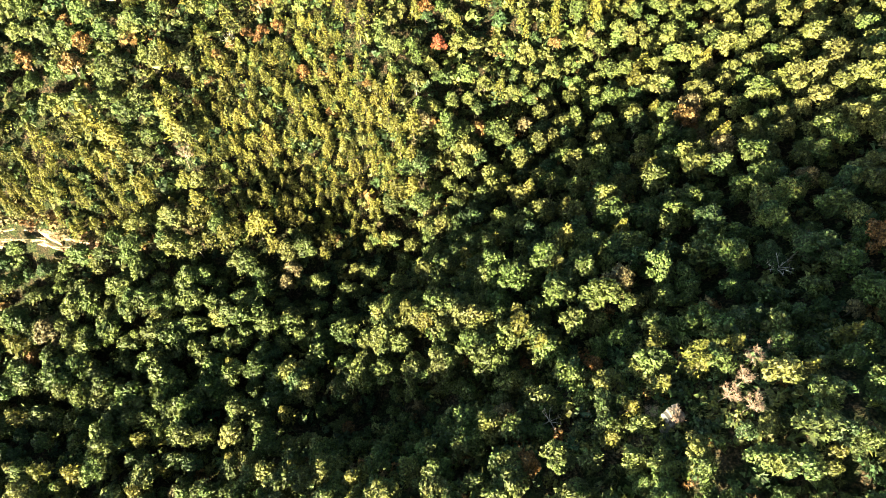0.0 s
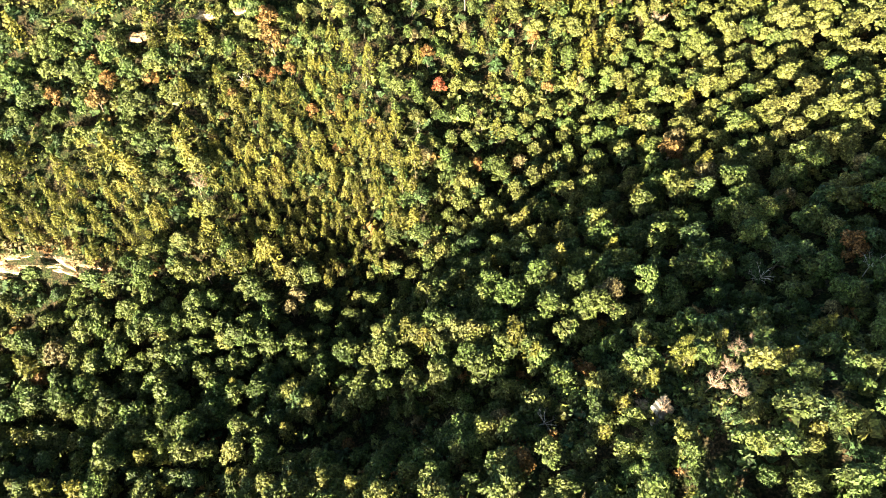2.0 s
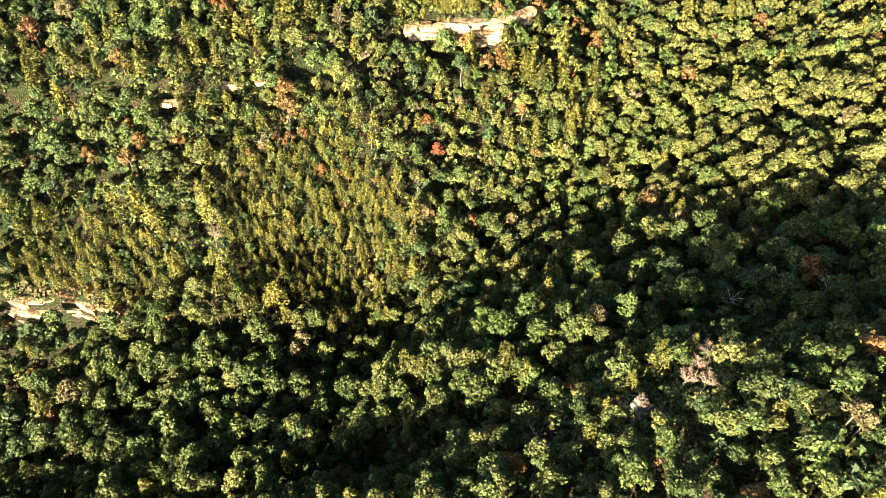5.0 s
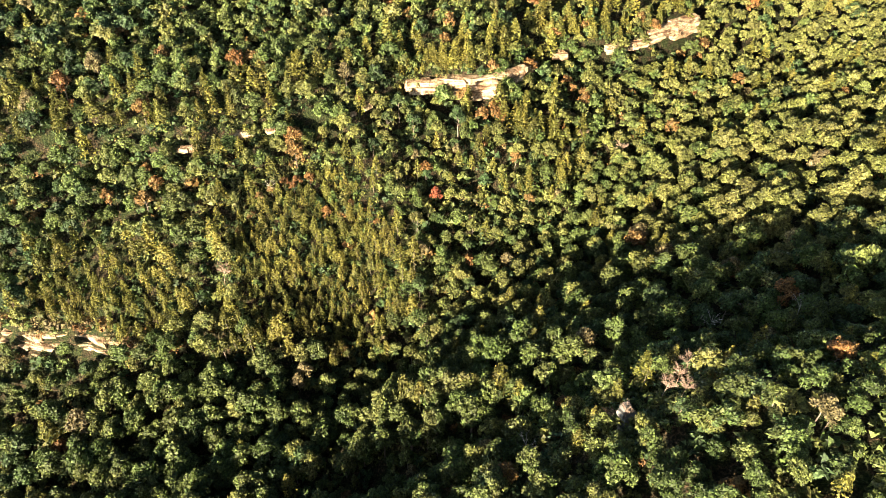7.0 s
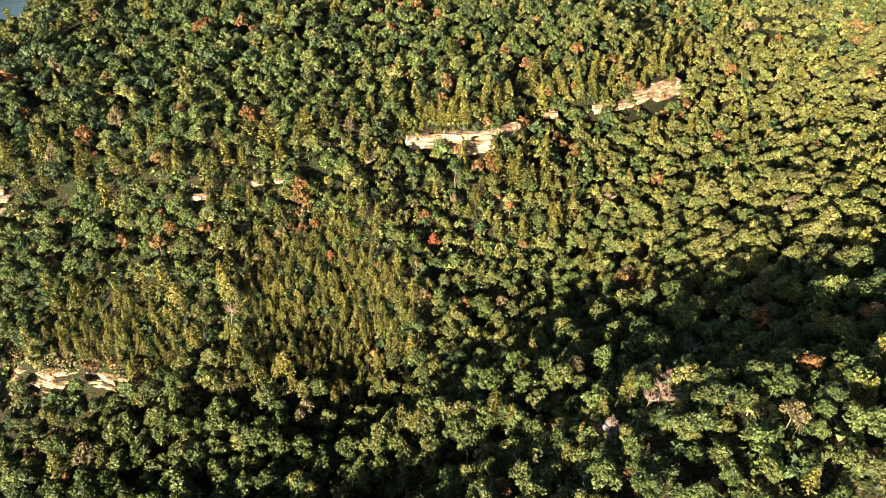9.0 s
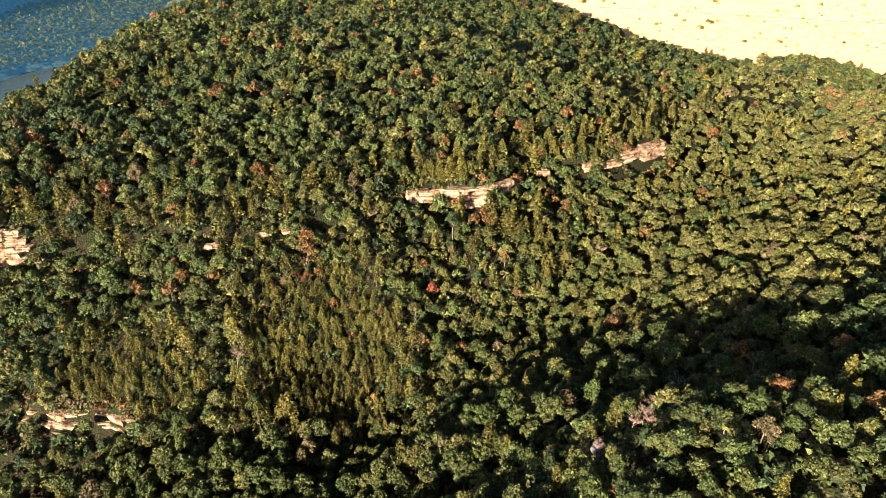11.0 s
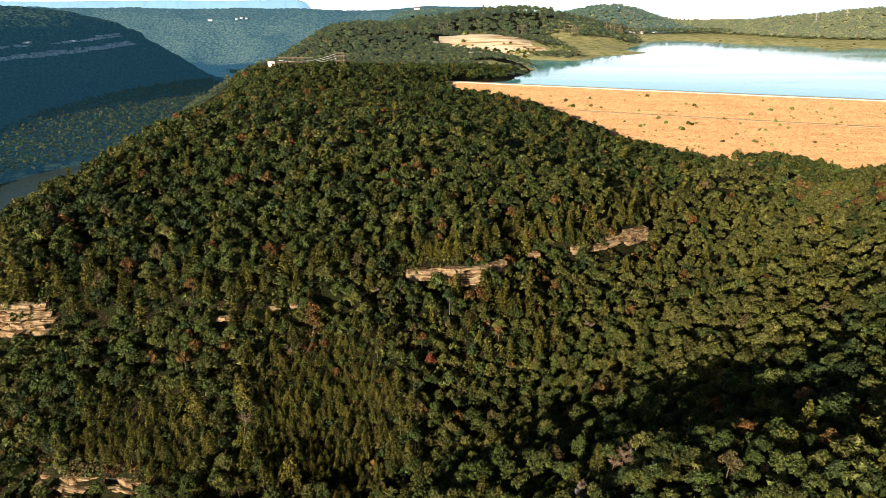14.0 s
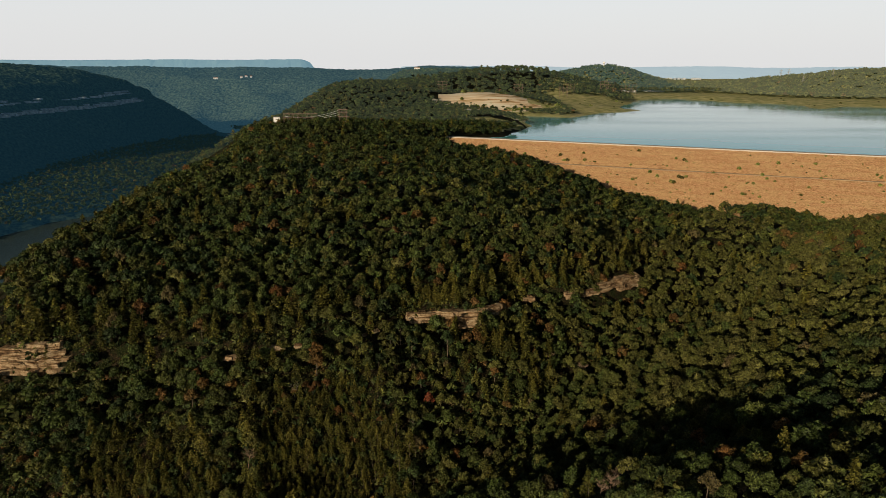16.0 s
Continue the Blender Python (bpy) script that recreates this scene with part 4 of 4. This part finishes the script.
# ---- dam ----
def build_dam():
    dam = tagged(new("dam"), "long rockfill dam with an orange-brown stony face and pale crest road", "dam")
    way = (DAM_B - DAM_A) / np.linalg.norm(DAM_B - DAM_A)
    out = np.array((way[1], -way[0]))
    length = 1250.0
    def strip(name, profile, mat, label, bow=1.0):
        n, m = 220, len(profile)
        a = np.linspace(-8, length, n)
        sag = 14 * np.sin(np.clip(a / length, 0, 1) * math.pi)
        v = np.zeros((n, m, 3))
        for j, (o, z) in enumerate(profile):
            v[:, j, :2] = DAM_A + a[:, None] * way + (o + sag)[:, None] * out
            v[:, j, 2] = z + 0.35 * fbm(a, a * 0 + 13 * j, 9, 3, 2) * (mat is DAM_STONE)
        idx = np.arange(n * m).reshape(n, m)
        f = np.stack([idx[:-1, :-1], idx[1:, :-1], idx[1:, 1:], idx[:-1, 1:]], -1).reshape(-1, 4)
        ob = array_object(name, v.reshape(-1, 3), f, [mat], None, False)
        ob.parent = dam
        return tagged(ob, label)
    face = [(-22, CREST_Z - 9)] + [(-6, CREST_Z - 1.2)] + [(6 + 3.5 * i, CREST_Z - 1.2 - 3.5 * i / 2.6) for i in range(16)]
    o, z = face[-1]
    face += [(o + 7, z)] + [(o + 7 + 3.5 * i, z - 3.5 * i / 2.6) for i in range(1, 34)]
    strip("stone_face", face, DAM_STONE, "orange-brown stony dam face with scattered shrubs")
    strip("crest_road", [(-5, CREST_Z - 2), (-5, CREST_Z), (5, CREST_Z), (5, CREST_Z - 2)], ROAD, "pale gravel road along the crest")
    strip("berm_road", [(o + 0.5, z - 0.5), (o + 0.5, z + 0.5), (o + 5.0, z + 0.5), (o + 5.0, z - 1.5)], BERM, "tan gravel service road across the face")
    return dam


build_dam()

# ---- cliffs ----
def stone_mesh(seed):
    """An uneven split block of sandstone, about one metre in each direction."""
    r = random.Random(seed)
    bm = bmesh.new()
    bmesh.ops.create_cube(bm, size=1.0)
    bmesh.ops.subdivide_edges(bm, edges=bm.edges[:], cuts=2)
    for v in bm.verts:
        v.co += Vector((r.uniform(-0.06, 0.06), r.uniform(-0.12, 0.12), r.uniform(-0.07, 0.07)))
    me = bpy.data.meshes.new("stone")
    bm.to_mesh(me); bm.free()
    me.materials.append(ROCK)
    return me


STONES = [stone_mesh(i) for i in range(9)]


def outcrop(name, x0, x1, foot, tall, label, line, lean=0.25, gaps=0.12, seed=1, wide=(3.0, 11.0), deep=(3.0, 6.0), stones=STONES):
    """Broken layers of blocks along a line across the slope."""
    r = random.Random(seed)
    xm = (x0 + x1) / 2
    root = tagged(new(name), label, "cliff")
    root.matrix_basis = pose(xm, float(line(xm)), foot)
    z = 0.0
    while z < tall:
        h = r.uniform(0.7, 2.4)
        x = x0 + r.uniform(0, 2)
        step_back = z * lean + r.uniform(-1.5, 0.9)
        end = x1 - (z / tall) * r.uniform(0, 3)
        while x < end:
            w = r.uniform(*wide)
            slope = float(line(x + 2) - line(x - 2)) / 4
            if r.random() > gaps:
                ob = new("stone", r.choice(stones))
                ob.parent = root
                d = r.uniform(*deep)
                ob.matrix_basis = pose(x + w / 2 - xm, float(line(x + w / 2) - line(xm)) + step_back + r.uniform(-0.5, 0.5) + d * 0.32, z + h / 2 - 1.0,
                                       r.uniform(-6, 6), r.uniform(-4, 4), math.degrees(math.atan(slope)) + r.uniform(-12, 12)) @ Matrix.Diagonal((w * 1.18, d, h * 1.25, 1))
            x += w
        z += h * 0.92
    return root


def cliff_line(x):
    return cliff_y(x) - 1.6


CLIFF_LABEL = "pale buff layered sandstone cliff with rusty ledges above the trees"
SMALL = "small buff sandstone outcrop among pines"
for k, (x0, x1, up, tall, lean, gaps) in enumerate(((-217, -188, 0.5, 12.5, 0.22, 0.12), (1, 13, 3.6, 6.6, 0.22, 0.12), (12, 25, 2.6, 8.4, 0.12, 0.08), (29, 41, 5.0, 6.0, 0.2, 0.08),
                                                    (-14, 1, 5.5, 4.5, 0.25, 0.10), (107, 126, 6.0, 5.6, 0.2, 0.08), (122, 139, 4.4, 8.4, 0.12, 0.03))):
    outcrop("cliff", x0, x1, cliff_foot((x0 + x1) / 2) + up, tall, CLIFF_LABEL, cliff_line, lean, gaps, k + 2)
for k, (x0, x1, up, tall) in enumerate(((-38, -29, 5.0, 3.0), (55, 64, 5.0, 2.6), (83, 91, 4.5, 3.2), (93, 106, 5.6, 2.8), (-107, -98, 5.0, 2.2), (-84, -70, 5.5, 1.6))):
    outcrop("cliff", x0, x1, cliff_foot((x0 + x1) / 2) + up, tall, SMALL, cliff_line, 0.3, 0.15, k + 21, (1.6, 4.2), (1.5, 3.5))
outcrop("ledge", LEDGE[0], LEDGE[1], drop(-145, 106, -0.5), 7.0, "low pale sandstone ledge with dry grass in front of the pines", lambda x: ledge_y(x) - 1.2, 0.3, 0.10, 8, (2.5, 9.0), (2.5, 4.0))
GREY_STONES = []
for me in STONES[:3]:
    me = me.copy()
    me.materials.clear()
    me.materials.append(GREY_ROCK)
    GREY_STONES.append(me)
outcrop("boulder_group", 46, 51, drop(48, 31, 1.5), 5.5, "grey weathered boulders on the knoll", lambda x: 31.0 + 0.5 * np.asarray(x) - 24, 0.35, 0.1, 9, (0.8, 1.8), (1.2, 2.2), GREY_STONES)

# ---- distance ----
def far_hill(name, shape, x0, x1, y0, y1, step, mat, label, rough):
    """A wooded hillside far off: a sheet with the rough grain of a canopy."""
    gx, gy = np.arange(x0, x1 + step, step), np.arange(y0, y1 + step, step)
    X, Y = np.meshgrid(gx, gy)
    X = X + rng.uniform(-0.35, 0.35, X.shape) * step
    Y = Y + rng.uniform(-0.35, 0.35, Y.shape) * step
    Z = shape(X, Y) + rng.uniform(0, rough, X.shape)
    nx, ny = len(gx), len(gy)
    idx = np.arange(nx * ny).reshape(ny, nx)
    f = np.stack([idx[:-1, :-1], idx[:-1, 1:], idx[1:, 1:], idx[1:, :-1]], -1).reshape(-1, 4)
    ob = array_object(name, np.stack([X, Y, Z], -1).reshape(-1, 3), f, [mat], None, False)
    return tagged(ob, label, "hill", kind="structure")


def gorge_side(x, y):
    d = np.minimum(-x - 985 + 40 * fbm(x, y, 420, 3, 21), (2930 - y) * 0.9 + 30 * fbm(x, y, 300, 2, 22))
    d = np.minimum(d, (y - 1180) * 0.9)
    h = 262 * (1 - np.exp(-(np.maximum(d, 0) / 235) ** 1.4))
    h = h + 14 * sstep(152, 158, h) + 8 * sstep(184, 187, h)
    foot = np.minimum(28, 0.10 * np.maximum(0, river_x(y) - 95 - x))
    return RIVER_Z + 4 + foot + h + 10 * fbm(x, y, 160, 3, 23) * sstep(0, 120, d) - 12 * (d < 0)


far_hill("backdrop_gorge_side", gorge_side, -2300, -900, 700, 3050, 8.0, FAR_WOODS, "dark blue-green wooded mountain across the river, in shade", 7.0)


def valley_side(x, y):
    d = (y - 3350) * 0.8 + 200 * fbm(x, y, 700, 3, 31) + 110 * fbm(x, y, 240, 2, 30)
    h = 325 * (1 - np.exp(-(np.maximum(d, 0) / 330) ** 1.4))
    return RIVER_Z + h * (0.94 + 0.06 * fbm(x, y, 500, 3, 32))


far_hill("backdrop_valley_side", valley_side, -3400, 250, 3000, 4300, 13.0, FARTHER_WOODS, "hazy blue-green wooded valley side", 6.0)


def far_plateau(x, y):
    end = sstep(-850, -1000, x + 20 * fbm(x, y, 200, 2, 42))
    return 60 + end * sstep(4550, 4640, y) * (152 + 16 * fbm(x, y, 900, 2, 41))


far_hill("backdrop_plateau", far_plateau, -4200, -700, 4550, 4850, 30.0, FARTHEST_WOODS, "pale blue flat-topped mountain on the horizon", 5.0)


def far_low(x, y):
    return 70 + 95 * sstep(4300, 4800, y) + 14 * fbm(x, y, 600, 3, 51)


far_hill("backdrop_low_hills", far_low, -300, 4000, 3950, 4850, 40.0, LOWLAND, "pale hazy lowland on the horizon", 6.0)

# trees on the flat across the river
# the valley's blue haze is painted into these leaves as faint emission
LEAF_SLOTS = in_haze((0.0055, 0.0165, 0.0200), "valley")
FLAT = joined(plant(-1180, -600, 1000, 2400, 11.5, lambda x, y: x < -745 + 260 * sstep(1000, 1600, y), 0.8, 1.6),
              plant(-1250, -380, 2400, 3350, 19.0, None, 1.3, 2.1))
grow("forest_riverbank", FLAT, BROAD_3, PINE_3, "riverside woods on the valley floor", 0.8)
LEAF_SLOTS = LEAF_SLOTS_NEAR


def gorge_band():
    """Pale cliff band along the far mountain."""
    r = random.Random(12)
    root = tagged(new("cliff_band"), "pale grey layered cliff band along the shaded mountain", "cliff")
    for level, keep in ((51.0, 0.95), (57.0, 0.6), (80.0, 0.55), (85.0, 0.3)):
        y = 1250.0
        while y < 2520:
            xs = np.arange(-1900.0, -1000.0, 3.0)
            h = gorge_side(xs, np.full_like(xs, y))
            hit = np.nonzero(h > level)[0]
            w = r.uniform(8, 28)
            if len(hit) and r.random() < keep:
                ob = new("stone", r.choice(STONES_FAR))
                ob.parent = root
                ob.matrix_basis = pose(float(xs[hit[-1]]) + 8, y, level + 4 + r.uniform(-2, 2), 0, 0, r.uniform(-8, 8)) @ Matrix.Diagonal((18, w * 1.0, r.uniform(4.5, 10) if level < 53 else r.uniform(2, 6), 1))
            y += w
    return root


# pale rock, with blue haze put into its colour and emission
CLIFF_FAR = haze_material("far_cliff", (0.14, 0.17, 0.20), (0.40, 0.45, 0.50), (0.012, 0.026, 0.038), 0.09)
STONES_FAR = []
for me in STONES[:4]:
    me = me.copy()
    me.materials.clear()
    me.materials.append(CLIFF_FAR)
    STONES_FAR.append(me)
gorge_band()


# ---- shrubs on the dam ----
def shrub_crown(leaves, size):
    d = sphere_points(leaves)
    d[:, 2] = np.abs(d[:, 2])
    p = d * np.array((1.5, 1.5, 1.7)) * rng.uniform(0.7, 1.05, (leaves, 1))
    return cards(p, d, size, 0.5)


def shrubs():
    r = random.Random(4)
    mesh = [card_mesh("shrub", *shrub_crown(90, 0.42), m) for m in (LEAF_SHRUB, LEAF_SHRUB, LEAF_OLIVE)]
    way = (DAM_B - DAM_A) / np.linalg.norm(DAM_B - DAM_A)
    side = np.array((way[1], -way[0]))
    for i in range(298):
        al, out = r.uniform(30, 720), 8 + 120 * r.random() ** 0.75
        sag = 14 * math.sin(al / 1250 * math.pi)
        p = DAM_A + al * way + (out + sag) * side
        berm = 6 + 3.5 * 15
        fall = out - 6 if out < berm else (berm - 6 if out < berm + 7 else out - 13)
        z = CREST_Z - 1.2 - fall / 2.6
        ob = new("shrub", r.choice(mesh))
        k = r.choice((0.5, 0.6, 0.75, 0.95, 1.2, 1.6))
        ob.matrix_basis = pose(float(p[0]), float(p[1]), z - 0.2, 0, 0, r.uniform(0, 360)) @ Matrix.Diagonal((k, k, k * r.uniform(0.8, 1.2), 1))
        tagged(ob, "small green shrub growing on the stony dam face", "shrub", "shrubs on the dam")


shrubs()


# ---- pylons, hut, buildings ----
def box(bm, x0, x1, y0, y1, z0, z1):
    vs = [bm.verts.new((x, y, z)) for z in (z0, z1) for x, y in ((x0, y0), (x1, y0), (x1, y1), (x0, y1))]
    for q in ((0, 3, 2, 1), (4, 5, 6, 7), (0, 1, 5, 4), (1, 2, 6, 5), (2, 3, 7, 6), (3, 0, 4, 7)):
        bm.faces.new([vs[i] for i in q])


def pylon():
    root = tagged(new("pylon"), "tall brown steel three-legged power pylon with cross arms", "pylon", "power pylons by the lake")
    for x in (-11, 0, 11):
        bm = bmesh.new()
        tube(bm, (x, 0, -2), (x, 0, 36), 0.40, 0.30, 6)
        part("leg", bm, STEEL, root)
    for z in (26, 34):
        bm = bmesh.new()
        box(bm, -14, 14, -0.3, 0.3, z, z + 0.6)
        part("cross_arm", bm, STEEL, root)
    for a in (-11, 0):
        bm = bmesh.new()
        tube(bm, (a, 0.2, 12), (a + 11, 0.2, 26), 0.22, 0.22, 4)
        tube(bm, (a + 11, -0.2, 12), (a, -0.2, 26), 0.22, 0.22, 4)
        part("brace", bm, STEEL, root)
    return root


first = pylon()
PYLONS = [(190, 1560, 1.0), (330, 1720, 1.05), (352, 1740, 1.0), (470, 1850, 1.1), (492, 1870, 1.05), (560, 1960, 1.1), (590, 1990, 1.1), (2, 1490, 0.9)]
for i, (x, y, k) in enumerate(PYLONS):
    m = pose(x, y, drop(x, y), 0, 0, 12) @ Matrix.Diagonal((k, k, k, 1))
    if i:
        copy_thing(first, Matrix()).matrix_basis = m
    else:
        first.matrix_basis = m


def lattice_tower():
    root = tagged(new("lattice_tower"), "square brown steel lattice tower carrying cables", "pylon")
    for x in (-5, 5):
        for y in (-4, 4):
            bm = bmesh.new()
            tube(bm, (x, y, -2), (x * 0.9, y * 0.9, 26), 0.4, 0.3, 5)
            part("leg", bm, STEEL, root)
    for z in (10, 16, 22, 25.5):
        bm = bmesh.new()
        for y in (-4, 4):
            box(bm, -6.5, 6.5, y - 0.3, y + 0.3, z, z + 0.7)
        part("cross_beam", bm, STEEL, root)
    return root


TOWER = (-128.0, 760.0)
lattice_tower().matrix_basis = pose(*TOWER, drop(*TOWER), 0, 0, 10)
HUT = (-207.0, 731.0)
hut_z = drop(*HUT)


def hut():
    root = tagged(new("hut"), "small flat-roofed white equipment building on the wooded ridge", "hut")
    bm = bmesh.new(); box(bm, -4.0, 4.0, -3, 3, -6, 20.5); part("wall", bm, PAINT, root)
    bm = bmesh.new(); box(bm, -4.3, 4.3, -3.3, 3.3, 20.5, 20.9); part("roof", bm, CONCRETE, root)
    bm = bmesh.new(); box(bm, -1.2, 1.2, -3.06, -2.9, 17.2, 18.4); part("vent", bm, STEEL, root)
    bm = bmesh.new(); box(bm, -0.6, 0.6, -3.08, -2.9, 0.0, 2.1); part("door", bm, STEEL, root)
    return root


hut().matrix_basis = pose(HUT[0] - 2, HUT[1], hut_z - 2.0, 0, 0, 8)


def switchyard():
    root = tagged(new("switchyard"), "rusty steel switchyard frame of posts and beams on a deck", "switchyard")
    bm = bmesh.new(); box(bm, -22, 22, -5, 5, 5.6, 6.0); part("deck", bm, STEEL, root)
    for i in range(8):
        for y in (-4, 4):
            bm = bmesh.new()
            tube(bm, (-21 + 6 * i, y, -12), (-21 + 6 * i, y, 12.5 - 0.5 * i), 0.24, 0.2, 5)
            part("post", bm, STEEL, root)
    for y in (-4, 4):
        bm = bmesh.new(); box(bm, -22, 22, y - 0.2, y + 0.2, 10.4, 10.8); part("beam", bm, STEEL, root)
    return root


switchyard().matrix_basis = pose(HUT[0] + 28, HUT[1] + 2, drop(HUT[0] + 28, HUT[1]) + 9, 0, 0, 4)


def cable(a, b, sag, r):
    cu = bpy.data.curves.new("cable", "CURVE")
    cu.dimensions, cu.bevel_depth, cu.bevel_resolution = "3D", r, 1
    sp = cu.splines.new("POLY")
    sp.points.add(24)
    for i, pt in enumerate(sp.points):
        t = i / 24
        q = Vector(a).lerp(Vector(b), t)
        pt.co = (q.x, q.y, q.z - 4 * sag * t * (1 - t), 1)
    cu.materials.append(PAINT)
    return tagged(new("cable", cu), "pale power cable sagging from the lattice tower", "cable", "power cables")


tz = drop(*TOWER)
for i in range(3):
    cable((TOWER[0] - 5, TOWER[1] - 3 + 3 * i, tz + 25 - 3 * i), (HUT[0] + 8, HUT[1] - 3 + 3 * i, hut_z + 20), 4.5, 0.16)


def long_building(name, x, y, w, d, h, turn, label, roof_mat, wall_mat=PAINT):
    root = tagged(new(name), label, "building")
    bm = bmesh.new(); box(bm, -w / 2, w / 2, -d / 2, d / 2, -3, h); part("wall", bm, wall_mat, root)
    bm = bmesh.new()
    v = [bm.verts.new(c) for c in ((-w / 2 - 1, -d / 2 - 1, h), (w / 2 + 1, -d / 2 - 1, h), (w / 2 + 1, d / 2 + 1, h), (-w / 2 - 1, d / 2 + 1, h), (-w / 2 - 1, 0, h + d * 0.28), (w / 2 + 1, 0, h + d * 0.28))]
    for q in ((0, 1, 5, 4), (2, 3, 4, 5), (1, 2, 5), (3, 0, 4), (3, 2, 1, 0)):
        bm.faces.new([v[i] for i in q])
    part("roof", bm, roof_mat, root)
    n = max(2, int(w // 9))
    for i in range(n):
        bm = bmesh.new(); box(bm, -1.5, 1.5, -0.1, 0.1, -1.0, 1.0)
        ob = part("window", bm, STEEL, root)
        ob.location = (-w / 2 + (i + 0.5) * w / n, -d / 2 - 0.05, h * 0.55)
    root.matrix_basis = pose(x, y, drop(x, y), 0, 0, turn)
    return root


long_building("visitor_building", 640, 2290, 90, 20, 8, 4, "long low white building with a brown roof beyond the lake", ROOF)
long_building("visitor_building", 760, 2330, 70, 18, 8, -6, "long low white building with a brown roof beyond the lake", ROOF)
long_building("shed", 52, 1240, 16, 9, 5, 10, "small white shed in a lakeside clearing", CONCRETE)
for x, y, w in ((-1305, 3814, 30), (-1165, 3838, 16), (-1146, 3868, 18), (-1120, 3880, 14)):
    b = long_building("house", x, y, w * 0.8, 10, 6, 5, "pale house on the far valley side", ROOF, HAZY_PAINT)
    b.location.z = float(valley_side(np.array([x]), np.array([y]))[0]) + 6
long_building("ridge_building", -140, 3560, 30, 16, 12, 0, "pale building on the far ridge", ROOF).location.z = 160


# ---- far town, water tower and masts ----
def town():
    r = random.Random(21)
    for i in range(16):
        x, y = 1400 + 230 * r.random(), 4180 + 90 * r.random()
        w, h = r.uniform(8, 22), r.uniform(3, 7)
        root = tagged(new("town_building"), "white flat-roofed building of a far hazy town", "building", "far town")
        bm = bmesh.new(); box(bm, -w / 2, w / 2, -6, 6, -6, h); part("wall", bm, HAZY_PAINT, root)
        bm = bmesh.new(); box(bm, -w / 2 - 0.5, w / 2 + 0.5, -6.5, 6.5, h, h + 0.8); part("roof", bm, HAZY_PAINT, root)
        z = max(float(far_low(np.array([x]), np.array([y]))[0]), drop(x, y))
        root.matrix_basis = pose(x, y, z + 4, 0, 0, r.uniform(-20, 20))


town()


def water_tower():
    root = tagged(new("water_tower"), "white water tower on the wooded hilltop", "water tower")
    bm = bmesh.new(); tube(bm, (0, 0, -3), (0, 0, 20), 3.2, 2.6, 12); part("shaft", bm, PAINT, root)
    bm = bmesh.new(); tube(bm, (0, 0, 19), (0, 0, 23), 3.2, 6.0, 14); tube(bm, (0, 0, 23), (0, 0, 28), 6.0, 4.2, 14); part("tank", bm, PAINT, root)
    return root


water_tower().matrix_basis = pose(704, 2896, drop(704, 2896), 0, 0, 0)


def mast():
    root = tagged(new("mast"), "pale steel lattice mast on the hill beyond the lake", "mast", "masts beyond the lake")
    for x in (-2.6, 2.6):
        for y in (-2.6, 2.6):
            bm = bmesh.new(); tube(bm, (x, y, -2), (x * 0.15, y * 0.15, 40), 0.4, 0.25, 4); part("leg", bm, CONCRETE, root)
    for z in (24, 30, 36):
        bm = bmesh.new(); box(bm, -7, 7, -0.35, 0.35, z, z + 0.7); part("cross_arm", bm, CONCRETE, root)
    return root


first_mast = mast()
first_mast.matrix_basis = pose(1320, 2500, drop(1320, 2500), 0, 0, 0)
for x, y in ((1378, 2300), (1300, 2520), (1255, 2260)):
    copy_thing(first_mast, Matrix()).matrix_basis = pose(x, y, drop(x, y), 0, 0, 15)


# bushes on the clay bank and the lakeside grass
def bank_bushes():
    r = random.Random(33)
    meshes = [card_mesh("bush", *shrub_crown(60, 0.6), m) for m in (LEAF_SHRUB, LEAF, LEAF_OLIVE)]
    for _ in range(280):
        draw = r.random()
        if draw < 0.30:
            x, y = r.uniform(20, 290), r.gauss(1372, 16)
        elif draw < 0.6:
            x, y = r.uniform(10, 280), r.uniform(1300, 1480)
        else:
            x, y = r.uniform(280, 1500), r.uniform(1240, 1900)
        s = -float(inside_shore(np.array([x]), np.array([y]))[0])
        if s < 6:
            continue
        k = r.uniform(1.2, 3.2)
        ob = new("bush", r.choice(meshes))
        ob.matrix_basis = pose(x, y, drop(x, y, -0.3), 0, 0, r.uniform(0, 360)) @ Matrix.Diagonal((k, k, k * r.uniform(0.7, 1.2), 1))
        tagged(ob, "green bush on the grassy bank by the lake", "bush", "bushes by the lake")


bank_bushes()
